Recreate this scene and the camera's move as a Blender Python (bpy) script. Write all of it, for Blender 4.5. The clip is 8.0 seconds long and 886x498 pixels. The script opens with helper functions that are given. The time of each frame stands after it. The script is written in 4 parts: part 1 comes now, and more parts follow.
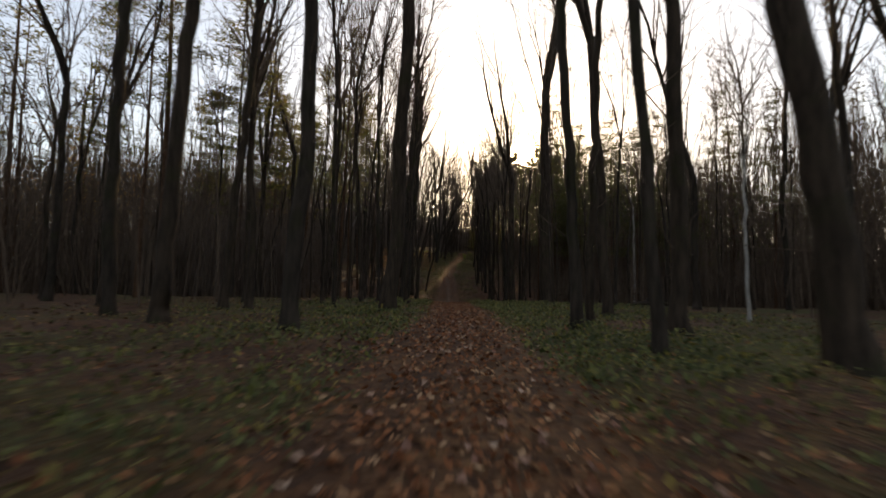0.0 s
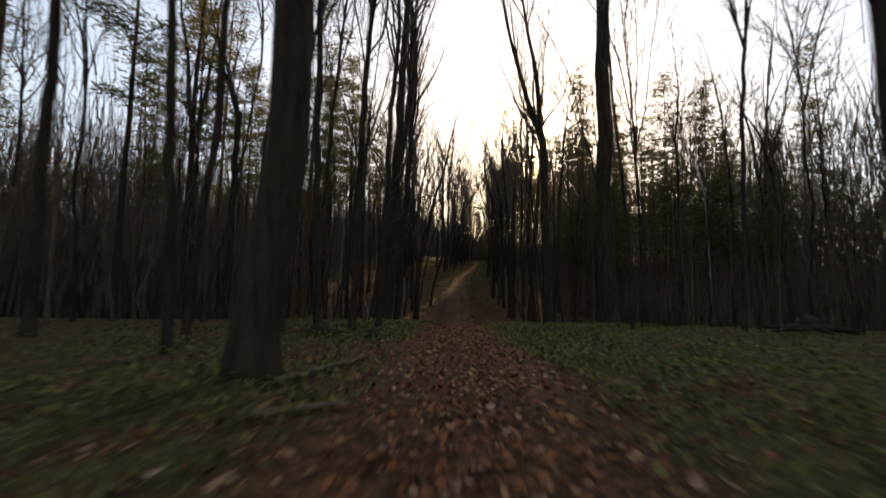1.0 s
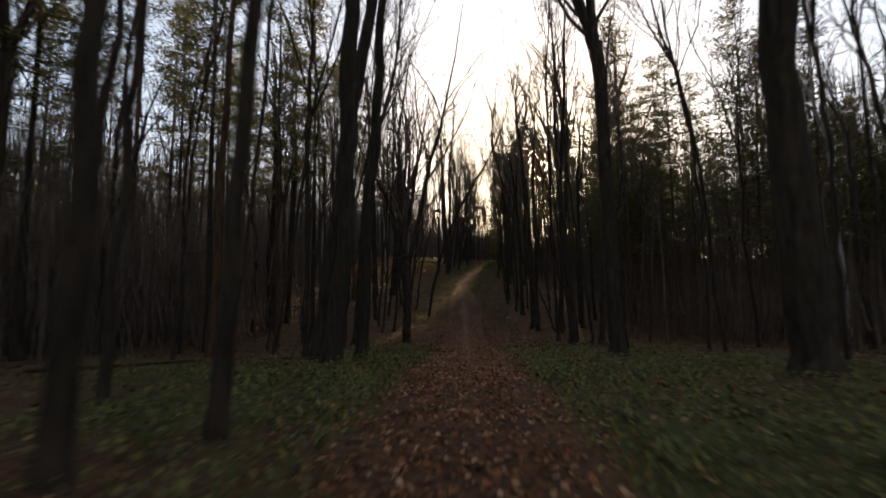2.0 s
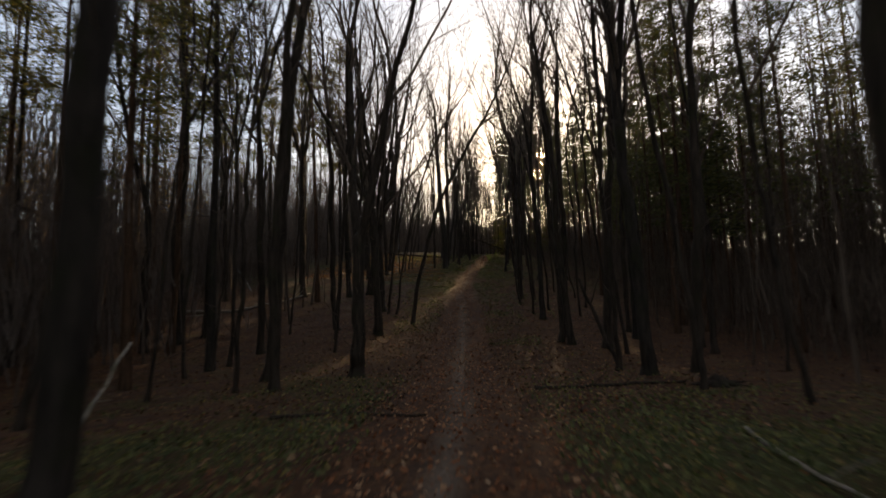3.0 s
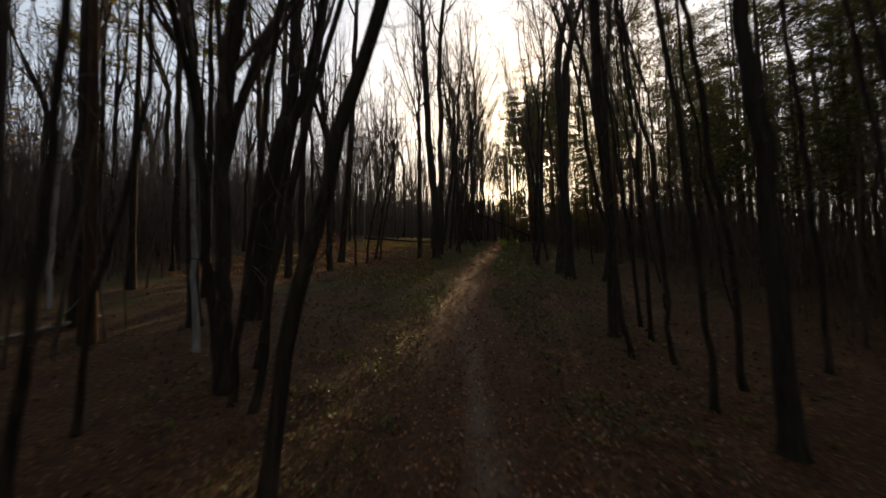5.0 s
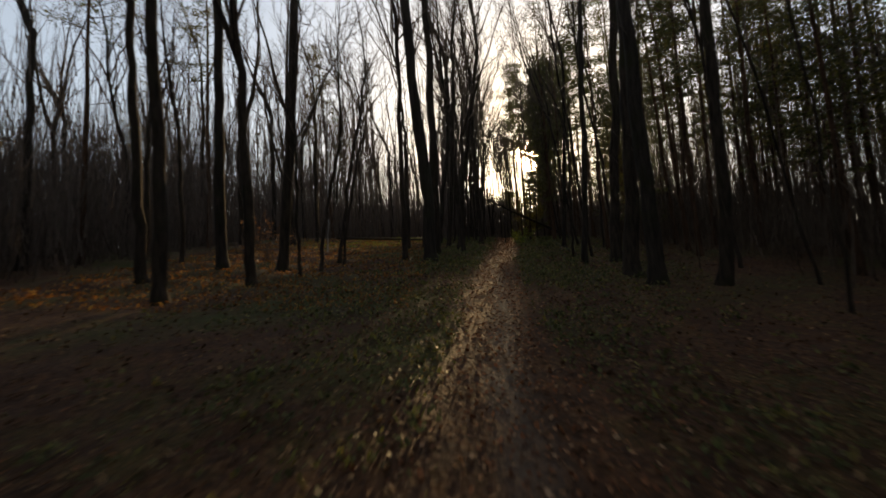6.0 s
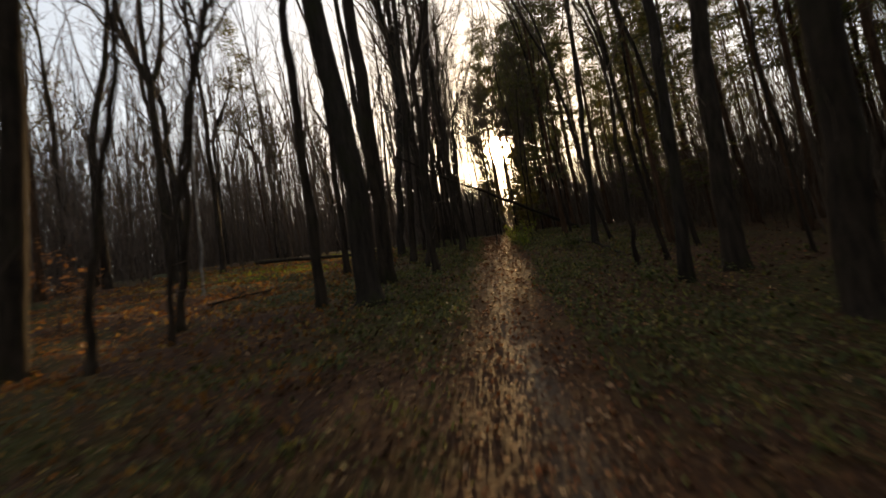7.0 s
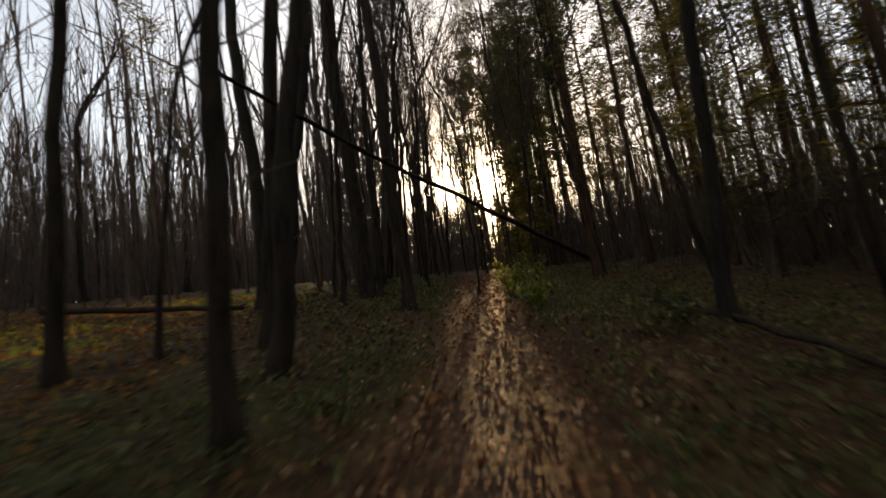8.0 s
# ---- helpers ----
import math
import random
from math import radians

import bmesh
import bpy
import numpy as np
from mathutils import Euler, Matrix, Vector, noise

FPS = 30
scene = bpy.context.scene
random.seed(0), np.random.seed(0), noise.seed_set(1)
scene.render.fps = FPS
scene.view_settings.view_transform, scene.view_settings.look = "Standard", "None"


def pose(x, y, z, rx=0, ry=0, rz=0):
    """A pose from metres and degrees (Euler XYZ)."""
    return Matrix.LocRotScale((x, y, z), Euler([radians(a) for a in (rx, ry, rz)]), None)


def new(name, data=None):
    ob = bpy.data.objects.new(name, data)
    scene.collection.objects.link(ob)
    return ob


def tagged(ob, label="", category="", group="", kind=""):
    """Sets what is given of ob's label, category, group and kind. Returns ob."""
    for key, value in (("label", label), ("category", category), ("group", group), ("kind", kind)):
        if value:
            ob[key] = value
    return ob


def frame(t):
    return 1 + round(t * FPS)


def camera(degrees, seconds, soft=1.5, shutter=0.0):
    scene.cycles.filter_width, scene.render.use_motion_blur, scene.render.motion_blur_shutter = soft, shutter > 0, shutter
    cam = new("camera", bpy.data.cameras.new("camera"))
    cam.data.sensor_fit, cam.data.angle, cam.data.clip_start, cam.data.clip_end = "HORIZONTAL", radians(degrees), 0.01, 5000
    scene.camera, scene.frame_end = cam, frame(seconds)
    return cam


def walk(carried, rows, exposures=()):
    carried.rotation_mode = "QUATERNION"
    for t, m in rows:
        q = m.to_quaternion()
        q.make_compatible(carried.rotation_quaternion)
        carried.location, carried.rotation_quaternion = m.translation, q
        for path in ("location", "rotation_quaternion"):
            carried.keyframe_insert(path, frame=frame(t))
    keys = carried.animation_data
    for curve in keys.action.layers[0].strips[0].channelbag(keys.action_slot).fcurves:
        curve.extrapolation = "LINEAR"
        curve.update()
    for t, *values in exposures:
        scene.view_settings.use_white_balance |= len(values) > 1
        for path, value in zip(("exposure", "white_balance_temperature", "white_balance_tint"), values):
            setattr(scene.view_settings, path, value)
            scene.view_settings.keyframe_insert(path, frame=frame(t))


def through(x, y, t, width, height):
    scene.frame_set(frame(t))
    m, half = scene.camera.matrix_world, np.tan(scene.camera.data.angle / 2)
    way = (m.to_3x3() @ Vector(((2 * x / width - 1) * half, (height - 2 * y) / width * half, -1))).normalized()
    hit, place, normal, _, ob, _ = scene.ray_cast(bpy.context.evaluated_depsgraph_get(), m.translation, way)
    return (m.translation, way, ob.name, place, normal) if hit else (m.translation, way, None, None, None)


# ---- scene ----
cam = camera(86.2, 8.0, soft=1.7, shutter=0.32)

PATH = [
    (0.0, pose(0.000, 0.000, 1.150, 94.10, -1.13, 0.16)),
    (0.2, pose(0.102, 2.173, 1.056, 94.66, -1.12, 0.62)),
    (0.5, pose(0.247, 5.405, 0.983, 94.99, -1.26, 1.03)),
    (0.8, pose(0.311, 8.654, 1.050, 95.43, -0.62, 1.66)),
    (1.0, pose(0.330, 10.794, 1.106, 95.66, -0.80, 1.59)),
    (1.3, pose(0.349, 13.938, 1.279, 95.55, -0.28, 2.15)),
    (1.5, pose(0.313, 15.949, 1.383, 95.76, -0.43, 1.91)),
    (1.7, pose(0.242, 17.967, 1.394, 95.88, 0.04, 1.98)),
    (2.2, pose(0.465, 23.172, 1.360, 96.08, 1.27, 2.52)),
    (2.8, pose(0.857, 29.577, 1.333, 96.09, 1.97, 3.03)),
    (3.0, pose(0.835, 31.756, 1.365, 96.02, 1.77, 2.93)),
    (3.3, pose(0.801, 35.056, 1.476, 96.03, 1.69, 2.95)),
    (3.5, pose(0.776, 37.243, 1.560, 95.89, 1.51, 3.12)),
    (3.7, pose(0.745, 39.385, 1.626, 96.22, 0.85, 3.14)),
    (4.0, pose(0.564, 42.499, 1.846, 95.72, 1.21, 2.96)),
    (4.5, pose(0.454, 47.429, 2.225, 95.48, 0.90, 2.72)),
    (4.7, pose(0.419, 49.355, 2.415, 95.17, 1.05, 2.60)),
    (5.2, pose(0.187, 54.410, 2.724, 94.93, 1.54, 2.51)),
    (5.8, pose(-0.154, 60.681, 3.004, 95.27, 2.83, 2.34)),
    (6.0, pose(-0.224, 62.805, 3.141, 95.45, 3.59, 2.14)),
    (6.5, pose(-0.116, 68.091, 3.849, 95.67, 6.27, 1.43)),
    (6.7, pose(-0.015, 70.186, 4.175, 95.71, 7.65, 0.98)),
    (7.0, pose(0.202, 73.329, 4.670, 95.23, 9.71, 0.13)),
    (7.2, pose(0.413, 75.445, 4.995, 95.14, 10.33, -0.56)),
    (7.5, pose(0.825, 78.637, 5.440, 95.85, 10.23, -1.43)),
    (7.7, pose(1.159, 80.765, 5.674, 96.53, 9.70, -1.91)),
    (8.0, pose(1.700, 83.966, 6.025, 98.52, 8.02, -2.00)),
]

walk(cam, PATH, exposures=[(0.0, 0.92, 7500, 12), (1.7, 0.92, 7200, 12), (3.0, 0.79, 7300, 12), (4.7, 0.72, 7700, 12), (6.0, 0.54, 7400, 9), (6.5, 0.78, 7900, 11), (7.3, 1.1, 8500, 11), (8.0, 1.14, 8200, 11)])

# ---- light: low sun behind the trees, pale sky ----
SUN_AZ, SUN_EL = 9.5, 15.5          # degrees from +y towards +x, degrees above level
SUN_DIR = Vector((math.sin(radians(SUN_AZ)) * math.cos(radians(SUN_EL)),
                  math.cos(radians(SUN_AZ)) * math.cos(radians(SUN_EL)),
                  math.sin(radians(SUN_EL))))
world = bpy.data.worlds.new("sky")
scene.world = world
world.use_nodes = True
wn = world.node_tree.nodes
sky = wn.new("ShaderNodeTexSky")
sky.sky_type = "NISHITA"
sky.sun_disc = False
sky.sun_elevation = radians(SUN_EL)
sky.sun_rotation = radians(SUN_AZ)
sky.air_density, sky.dust_density, sky.ozone_density = 1.0, 1.3, 1.0
wn["Background"].inputs["Strength"].default_value = 0.085
# the sun's own disc and the bright air round it
wl = world.node_tree.links
where = wn.new("ShaderNodeTexCoord")
dot = wn.new("ShaderNodeVectorMath")
dot.operation = "DOT_PRODUCT"
dot.inputs[1].default_value = SUN_DIR
wl.new(where.outputs["Generated"], dot.inputs[0])
disc = wn.new("ShaderNodeMapRange")
disc.interpolation_type = "SMOOTHSTEP"
for key, value in (("From Min", math.cos(radians(1.8))), ("From Max", math.cos(radians(0.6))), ("To Min", 0.0), ("To Max", 1.0)):
    disc.inputs[key].default_value = value
wl.new(dot.outputs["Value"], disc.inputs["Value"])
glow = wn.new("ShaderNodeMixRGB")
glow.blend_type = "ADD"
glow.inputs[0].default_value = 1.0
tint = wn.new("ShaderNodeMixRGB")
tint.inputs[1].default_value, tint.inputs[2].default_value = (0, 0, 0, 1), (2200.0, 1600.0, 800.0, 1)
wl.new(disc.outputs[0], tint.inputs[0])
haze = wn.new("ShaderNodeMixRGB")        # thin high cloud pales the whole sky
haze.blend_type = "ADD"
haze.inputs[0].default_value, haze.inputs[2].default_value = 1.0, (2.2, 2.45, 3.0, 1)
wl.new(sky.outputs[0], haze.inputs[1])
wl.new(haze.outputs[0], glow.inputs[1])
halo = wn.new("ShaderNodeMapRange")        # aureole of the low sun in thin cloud
halo.interpolation_type = "SMOOTHERSTEP"
for key, value in (("From Min", math.cos(radians(9.0))), ("From Max", 1.0), ("To Min", 0.0), ("To Max", 1.0)):
    halo.inputs[key].default_value = value
wl.new(dot.outputs["Value"], halo.inputs["Value"])
aureole = wn.new("ShaderNodeMixRGB")
aureole.inputs[1].default_value, aureole.inputs[2].default_value = (0, 0, 0, 1), (7.5, 6.5, 4.8, 1)
wl.new(halo.outputs[0], aureole.inputs[0])
both = wn.new("ShaderNodeMixRGB")
both.blend_type = "ADD"
both.inputs[0].default_value = 1.0
wl.new(tint.outputs[0], both.inputs[1])
wl.new(aureole.outputs[0], both.inputs[2])
wl.new(both.outputs[0], glow.inputs[2])
wl.new(glow.outputs[0], wn["Background"].inputs["Color"])

sun_data = bpy.data.lights.new("sun", "SUN")
sun_data.energy, sun_data.angle, sun_data.color = 3.9, radians(0.9), (1.0, 0.70, 0.38)
sun = new("sun", sun_data)
sun.matrix_world = Matrix.Translation((0, 0, 60)) @ SUN_DIR.to_track_quat("Z", "Y").to_matrix().to_4x4()


# ---- materials ----
def material(name):
    m = bpy.data.materials.new(name)
    m.use_nodes = True
    return m, m.node_tree.nodes, m.node_tree.links, m.node_tree.nodes["Principled BSDF"]


def noise_node(nodes, links, scale, detail=6.0, rough=0.6, stretch=None, coord="Object"):
    tc = nodes.new("ShaderNodeTexCoord")
    n = nodes.new("ShaderNodeTexNoise")
    n.inputs["Scale"].default_value, n.inputs["Detail"].default_value, n.inputs["Roughness"].default_value = scale, detail, rough
    if stretch:
        mp = nodes.new("ShaderNodeMapping")
        mp.inputs["Scale"].default_value = stretch
        links.new(tc.outputs[coord], mp.inputs["Vector"])
        links.new(mp.outputs["Vector"], n.inputs["Vector"])
    else:
        links.new(tc.outputs[coord], n.inputs["Vector"])
    return n


def ramp(nodes, links, source, stops):
    r = nodes.new("ShaderNodeValToRGB")
    while len(r.color_ramp.elements) < len(stops):
        r.color_ramp.elements.new(0.5)
    for e, (at, col) in zip(r.color_ramp.elements, stops):
        e.position, e.color = at, (*col, 1)
    links.new(source, r.inputs[0])
    return r


def mixed(nodes, links, fac, a, b, kind="MIX"):
    m = nodes.new("ShaderNodeMixRGB")
    m.blend_type = kind
    for sock, v in zip(m.inputs, (fac, a, b)):
        if hasattr(v, "is_linked"):
            links.new(v, sock)
        elif isinstance(v, (int, float)):
            sock.default_value = v
        else:
            sock.default_value = (*v, 1)
    return m.outputs[0]


def bump(nodes, links, height, bsdf, strength, distance):
    b = nodes.new("ShaderNodeBump")
    b.inputs["Strength"].default_value, b.inputs["Distance"].default_value = strength, distance
    links.new(height, b.inputs["Height"])
    links.new(b.outputs[0], bsdf.inputs["Normal"])


def bark_material(name, dark, light, moss, moss_amount):
    m, n, l, b = material(name)
    ridge = noise_node(n, l, 9.0, 5, 0.65, (1, 1, 0.16))
    patch = noise_node(n, l, 1.1, 4, 0.6)
    base = ramp(n, l, ridge.outputs[0], [(0.32, dark), (0.68, light)])
    mossy = ramp(n, l, patch.outputs[0], [(0.62 - 0.25 * moss_amount, (0, 0, 0)), (0.8 - 0.2 * moss_amount, (1, 1, 1))])
    l.new(mixed(n, l, mossy.outputs[0], base.outputs[0], moss), b.inputs["Base Color"])
    b.inputs["Roughness"].default_value = 0.9
    b.inputs["Specular IOR Level"].default_value = 0.12
    bump(n, l, ridge.outputs[0], b, 0.9, 0.02)
    return m


BARK = bark_material("bark_dark", (0.012, 0.0085, 0.006), (0.051, 0.036, 0.025), (0.025, 0.024, 0.010), 0.4)
BARK_GREY = bark_material("bark_grey", (0.011, 0.0085, 0.0062), (0.044, 0.033, 0.025), (0.023, 0.022, 0.009), 0.5)
BARK_PINE = bark_material("bark_pine", (0.022, 0.013, 0.007), (0.098, 0.051, 0.028), (0.041, 0.030, 0.019), 0.2)
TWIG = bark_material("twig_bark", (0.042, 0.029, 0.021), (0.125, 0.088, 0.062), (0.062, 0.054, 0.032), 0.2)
# paler copy of twig_bark: the veil of distant haze put into the colour
TWIG_HAZED = bark_material("hazed_twig_bark", (0.05, 0.037, 0.029), (0.155, 0.116, 0.092), (0.08, 0.067, 0.047), 0.2)
BIRCH = bark_material("bark_pale", (0.14, 0.126, 0.108), (0.32, 0.30, 0.27), (0.07, 0.06, 0.048), 0.25)
DEAD = bark_material("dead_wood", (0.11, 0.088, 0.066), (0.31, 0.26, 0.20), (0.08, 0.075, 0.04), 0.3)


DEAD_BROWN = bark_material("dead_brown_wood", (0.05, 0.036, 0.024), (0.16, 0.115, 0.078), (0.06, 0.055, 0.03), 0.3)


def leaf_material(name, stops, rough, through, gain=(1.0, 1.0, 1.0)):
    """Leaves: colour by island, some light through the blade; gain boosts and tints that light."""
    m, n, l, b = material(name)
    geo = n.new("ShaderNodeNewGeometry")
    col = ramp(n, l, geo.outputs["Random Per Island"], stops)
    vein = noise_node(n, l, 60.0, 3, 0.6)
    shade = mixed(n, l, 0.35, col.outputs[0], ramp(n, l, vein.outputs[0], [(0.35, (0.45, 0.45, 0.45)), (0.7, (1, 1, 1))]).outputs[0], "MULTIPLY")
    l.new(shade, b.inputs["Base Color"])
    b.inputs["Roughness"].default_value = rough
    b.inputs["Specular IOR Level"].default_value = 0.2
    tr = n.new("ShaderNodeBsdfTranslucent")
    l.new(mixed(n, l, 1.0, shade, gain, "MULTIPLY"), tr.inputs["Color"])
    mx = n.new("ShaderNodeMixShader")
    mx.inputs[0].default_value = through
    l.new(b.outputs[0], mx.inputs[1])
    l.new(tr.outputs[0], mx.inputs[2])
    l.new(mx.outputs[0], n["Material Output"].inputs["Surface"])
    return m


LITTER = leaf_material("fallen_leaf", [(0.0, (0.055, 0.021, 0.007)), (0.35, (0.175, 0.059, 0.021)), (0.7, (0.29, 0.108, 0.043)), (0.88, (0.35, 0.185, 0.092)), (1.0, (0.43, 0.265, 0.15))], 0.72, 0.2)
DULL = leaf_material("dull_fallen_leaf", [(0.0, (0.030, 0.014, 0.006)), (0.5, (0.085, 0.040, 0.017)), (0.85, (0.16, 0.080, 0.034)), (1.0, (0.30, 0.18, 0.085))], 0.75, 0.2)
HERB = leaf_material("herb_leaf", [(0.0, (0.036, 0.045, 0.014)), (0.5, (0.098, 0.110, 0.036)), (0.8, (0.165, 0.170, 0.055)), (1.0, (0.25, 0.19, 0.05))], 0.55, 0.45)
# gain above 1 makes backlit needles glow, imitating bloom round the sun
NEEDLE = leaf_material("pine_needle", [(0.0, (0.022, 0.027, 0.012)), (0.6, (0.045, 0.051, 0.021)), (1.0, (0.080, 0.075, 0.028))], 0.55, 0.5, (2.6, 2.2, 1.2))
# lighter, yellower needle copy with sunlight put into its colour
LARCH_LIT = leaf_material("lit_larch_needle", [(0.0, (0.04, 0.046, 0.014)), (0.6, (0.08, 0.083, 0.024)), (1.0, (0.15, 0.125, 0.035))], 0.55, 0.5, (2.0, 1.8, 1.2))
GOLD = leaf_material("golden_leaf", [(0.0, (0.20, 0.10, 0.025)), (0.6, (0.34, 0.19, 0.04)), (1.0, (0.40, 0.28, 0.07))], 0.5, 0.45)
LIME = leaf_material("lime_leaf", [(0.0, (0.10, 0.15, 0.02)), (0.6, (0.20, 0.24, 0.03)), (1.0, (0.34, 0.32, 0.05))], 0.5, 0.55)
RUST = leaf_material("rust_leaf", [(0.0, (0.22, 0.09, 0.03)), (1.0, (0.38, 0.19, 0.07))], 0.5, 0.45)


def ground_material():
    m, n, l, b = material("forest_floor")
    fine = noise_node(n, l, 16.0, 6, 0.7)
    mid = noise_node(n, l, 1.6, 5, 0.6)
    chips = n.new("ShaderNodeTexVoronoi")
    chips.inputs["Scale"].default_value = 15.0
    tc = n.new("ShaderNodeTexCoord")
    l.new(tc.outputs["Object"], chips.inputs["Vector"])
    litter = ramp(n, l, chips.outputs["Color"], [(0.0, (0.018, 0.007, 0.004)), (0.45, (0.062, 0.024, 0.009)), (0.75, (0.110, 0.045, 0.016)), (1.0, (0.18, 0.094, 0.040))])
    soil = ramp(n, l, fine.outputs[0], [(0.3, (0.014, 0.007, 0.004)), (0.7, (0.046, 0.023, 0.012))])
    brown = mixed(n, l, ramp(n, l, mid.outputs[0], [(0.35, (0.25, 0.25, 0.25)), (0.65, (0.9, 0.9, 0.9))]).outputs[0], soil.outputs[0], litter.outputs[0])
    green = ramp(n, l, fine.outputs[0], [(0.3, (0.014, 0.019, 0.004)), (0.75, (0.060, 0.068, 0.013))])
    at = n.new("ShaderNodeAttribute")
    at.attribute_name = "moss"
    sep = n.new("ShaderNodeMath")
    sep.operation = "MULTIPLY_ADD"
    sep.inputs[1].default_value, sep.inputs[2].default_value = 2.4, -1.42
    l.new(mid.outputs[0], sep.inputs[0])
    add = n.new("ShaderNodeMath")
    add.use_clamp = True
    l.new(at.outputs["Fac"], add.inputs[0])
    l.new(sep.outputs[0], add.inputs[1])
    worn = n.new("ShaderNodeAttribute")
    worn.attribute_name = "track"
    sand = ramp(n, l, fine.outputs[0], [(0.3, (0.074, 0.053, 0.037)), (0.7, (0.186, 0.143, 0.105))])
    cover = mixed(n, l, add.outputs[0], brown, green.outputs[0])
    l.new(mixed(n, l, worn.outputs["Fac"], cover, sand.outputs[0]), b.inputs["Base Color"])
    b.inputs["Roughness"].default_value = 0.85
    b.inputs["Specular IOR Level"].default_value = 0.15
    bump(n, l, chips.outputs["Distance"], b, 0.7, 0.03)
    return m


FLOOR = ground_material()

# ---- the lie of the land ----
PROFILE_Y = [-60, 0, 10, 20, 28, 35, 42, 48, 53, 58, 63, 70, 78, 85, 92, 105, 120, 140, 180, 300]
PROFILE_Z = [0, 0.1, 0.2, 0.12, 0.05, -0.35, -0.85, -1.05, -0.8, -0.15, 0.75, 2.0, 3.4, 4.75, 6.0, 8.1, 9.8, 11.2, 12.5, 14]
TRAIL_Y = [-60, 0, 8, 15, 22, 33, 43, 54, 63, 70, 76, 81, 85, 90, 96, 103, 115, 140, 200]
TRAIL_X = [0.1, 0.1, 0.25, 0.5, 0.4, 0.4, 0.55, 0.5, 0.5, 0.4, 0.75, 1.2, 1.7, 2.5, 3.1, 3.8, 4.8, 6.8, 11.9]
TRAIL_W = [(-60, 1.0), (25, 1.0), (40, 1.5), (58, 1.4), (72, 0.75), (95, 0.65), (200, 0.6)]


def land(x, y):
    """Height of the ground, smooth, for arrays or numbers."""
    x, y = np.asarray(x, float), np.asarray(y, float)
    z = sum(np.interp(y + d, PROFILE_Y, PROFILE_Z) for d in (-2, -1, 0, 1, 2)) / 5
    z = z - np.clip((y - 45) / 25, 0, 1) * 0.06 * np.clip(x, -15, 15)
    away = np.clip((np.abs(x - trail_x(y)) - 1.0) / 2.0, 0, 1)
    bumps = 0.05 * np.sin(1.1 * x + 0.6 * y) * np.sin(0.9 * y - 0.4 * x) + 0.03 * np.sin(2.7 * x - 1.9 * y + 1.0)
    rut = -0.05 * np.exp(-((x - trail_x(y)) / (0.7 * trail_half(y))) ** 2)
    swell = 0.05 * np.sin(2.5 * y + 1.2 * np.sin(0.9 * x) + 0.5 * x) * np.clip((-1.5 - x) / 2, 0, 1) * np.clip((y - 74) / 4, 0, 1) * np.clip((110 - y) / 5, 0, 1)
    return z + (bumps + swell) * away + rut


def trail_x(y):
    return np.interp(y, TRAIL_Y, TRAIL_X)


def trail_half(y):
    return np.interp(y, [w[0] for w in TRAIL_W], [w[1] for w in TRAIL_W])


def patchy(x, y, s, seed):
    """Soft pattern between 0 and 1."""
    v = (np.sin(x * s + seed) * np.cos(y * s * 0.8 - seed * 1.7) + np.sin((x + y) * s * 0.53 + seed * 2.3) + np.sin((x * 0.7 - y) * s * 1.31 + seed * 0.6))
    return np.clip(0.5 + v / 4.2, 0, 1)


def greenness(x, y):
    """How far herbs cover the litter."""
    off = np.abs(x - trail_x(y)) / trail_half(y)
    side = np.clip((off - 0.85) / 0.5, 0, 1)
    along = np.interp(y, [-60, 30, 38, 44, 50, 60, 66, 74, 110, 140], [0.85, 0.85, 0.85, 0.6, 0.3, 0.14, 0.45, 0.9, 0.9, 0.5])
    right = np.where(x > trail_x(y), np.interp(y, [30, 45, 70, 80], [1.0, 0.45, 0.5, 0.6]), np.interp(y, [22, 32, 45, 70, 82], [0.8, 0.95, 0.7, 0.8, 0.8]))
    return np.clip(side * along * right * (0.12 + 1.3 * patchy(x, y, 0.8, 1.3)), 0, 1)


# ---- mesh helpers ----
def fill_mesh(name, verts, faces, mat, smooth=False):
    """A mesh from an (n, 3) array and a list of (m, 3) or (m, 4) face arrays."""
    me = bpy.data.meshes.new(name)
    verts = np.asarray(verts, np.float32)
    faces = [np.asarray(f, np.int32) for f in faces if len(f)]
    loops = np.concatenate([f.ravel() for f in faces])
    sizes = np.concatenate([np.full(len(f), f.shape[1], np.int32) for f in faces])
    me.vertices.add(len(verts))
    me.vertices.foreach_set("co", verts.ravel())
    me.loops.add(len(loops))
    me.loops.foreach_set("vertex_index", loops)
    me.polygons.add(len(sizes))
    me.polygons.foreach_set("loop_start", np.r_[0, np.cumsum(sizes)[:-1]].astype(np.int32))
    if smooth:
        me.polygons.foreach_set("use_smooth", np.ones(len(sizes), bool))
    me.update(calc_edges=True)
    me.materials.append(mat)
    return me


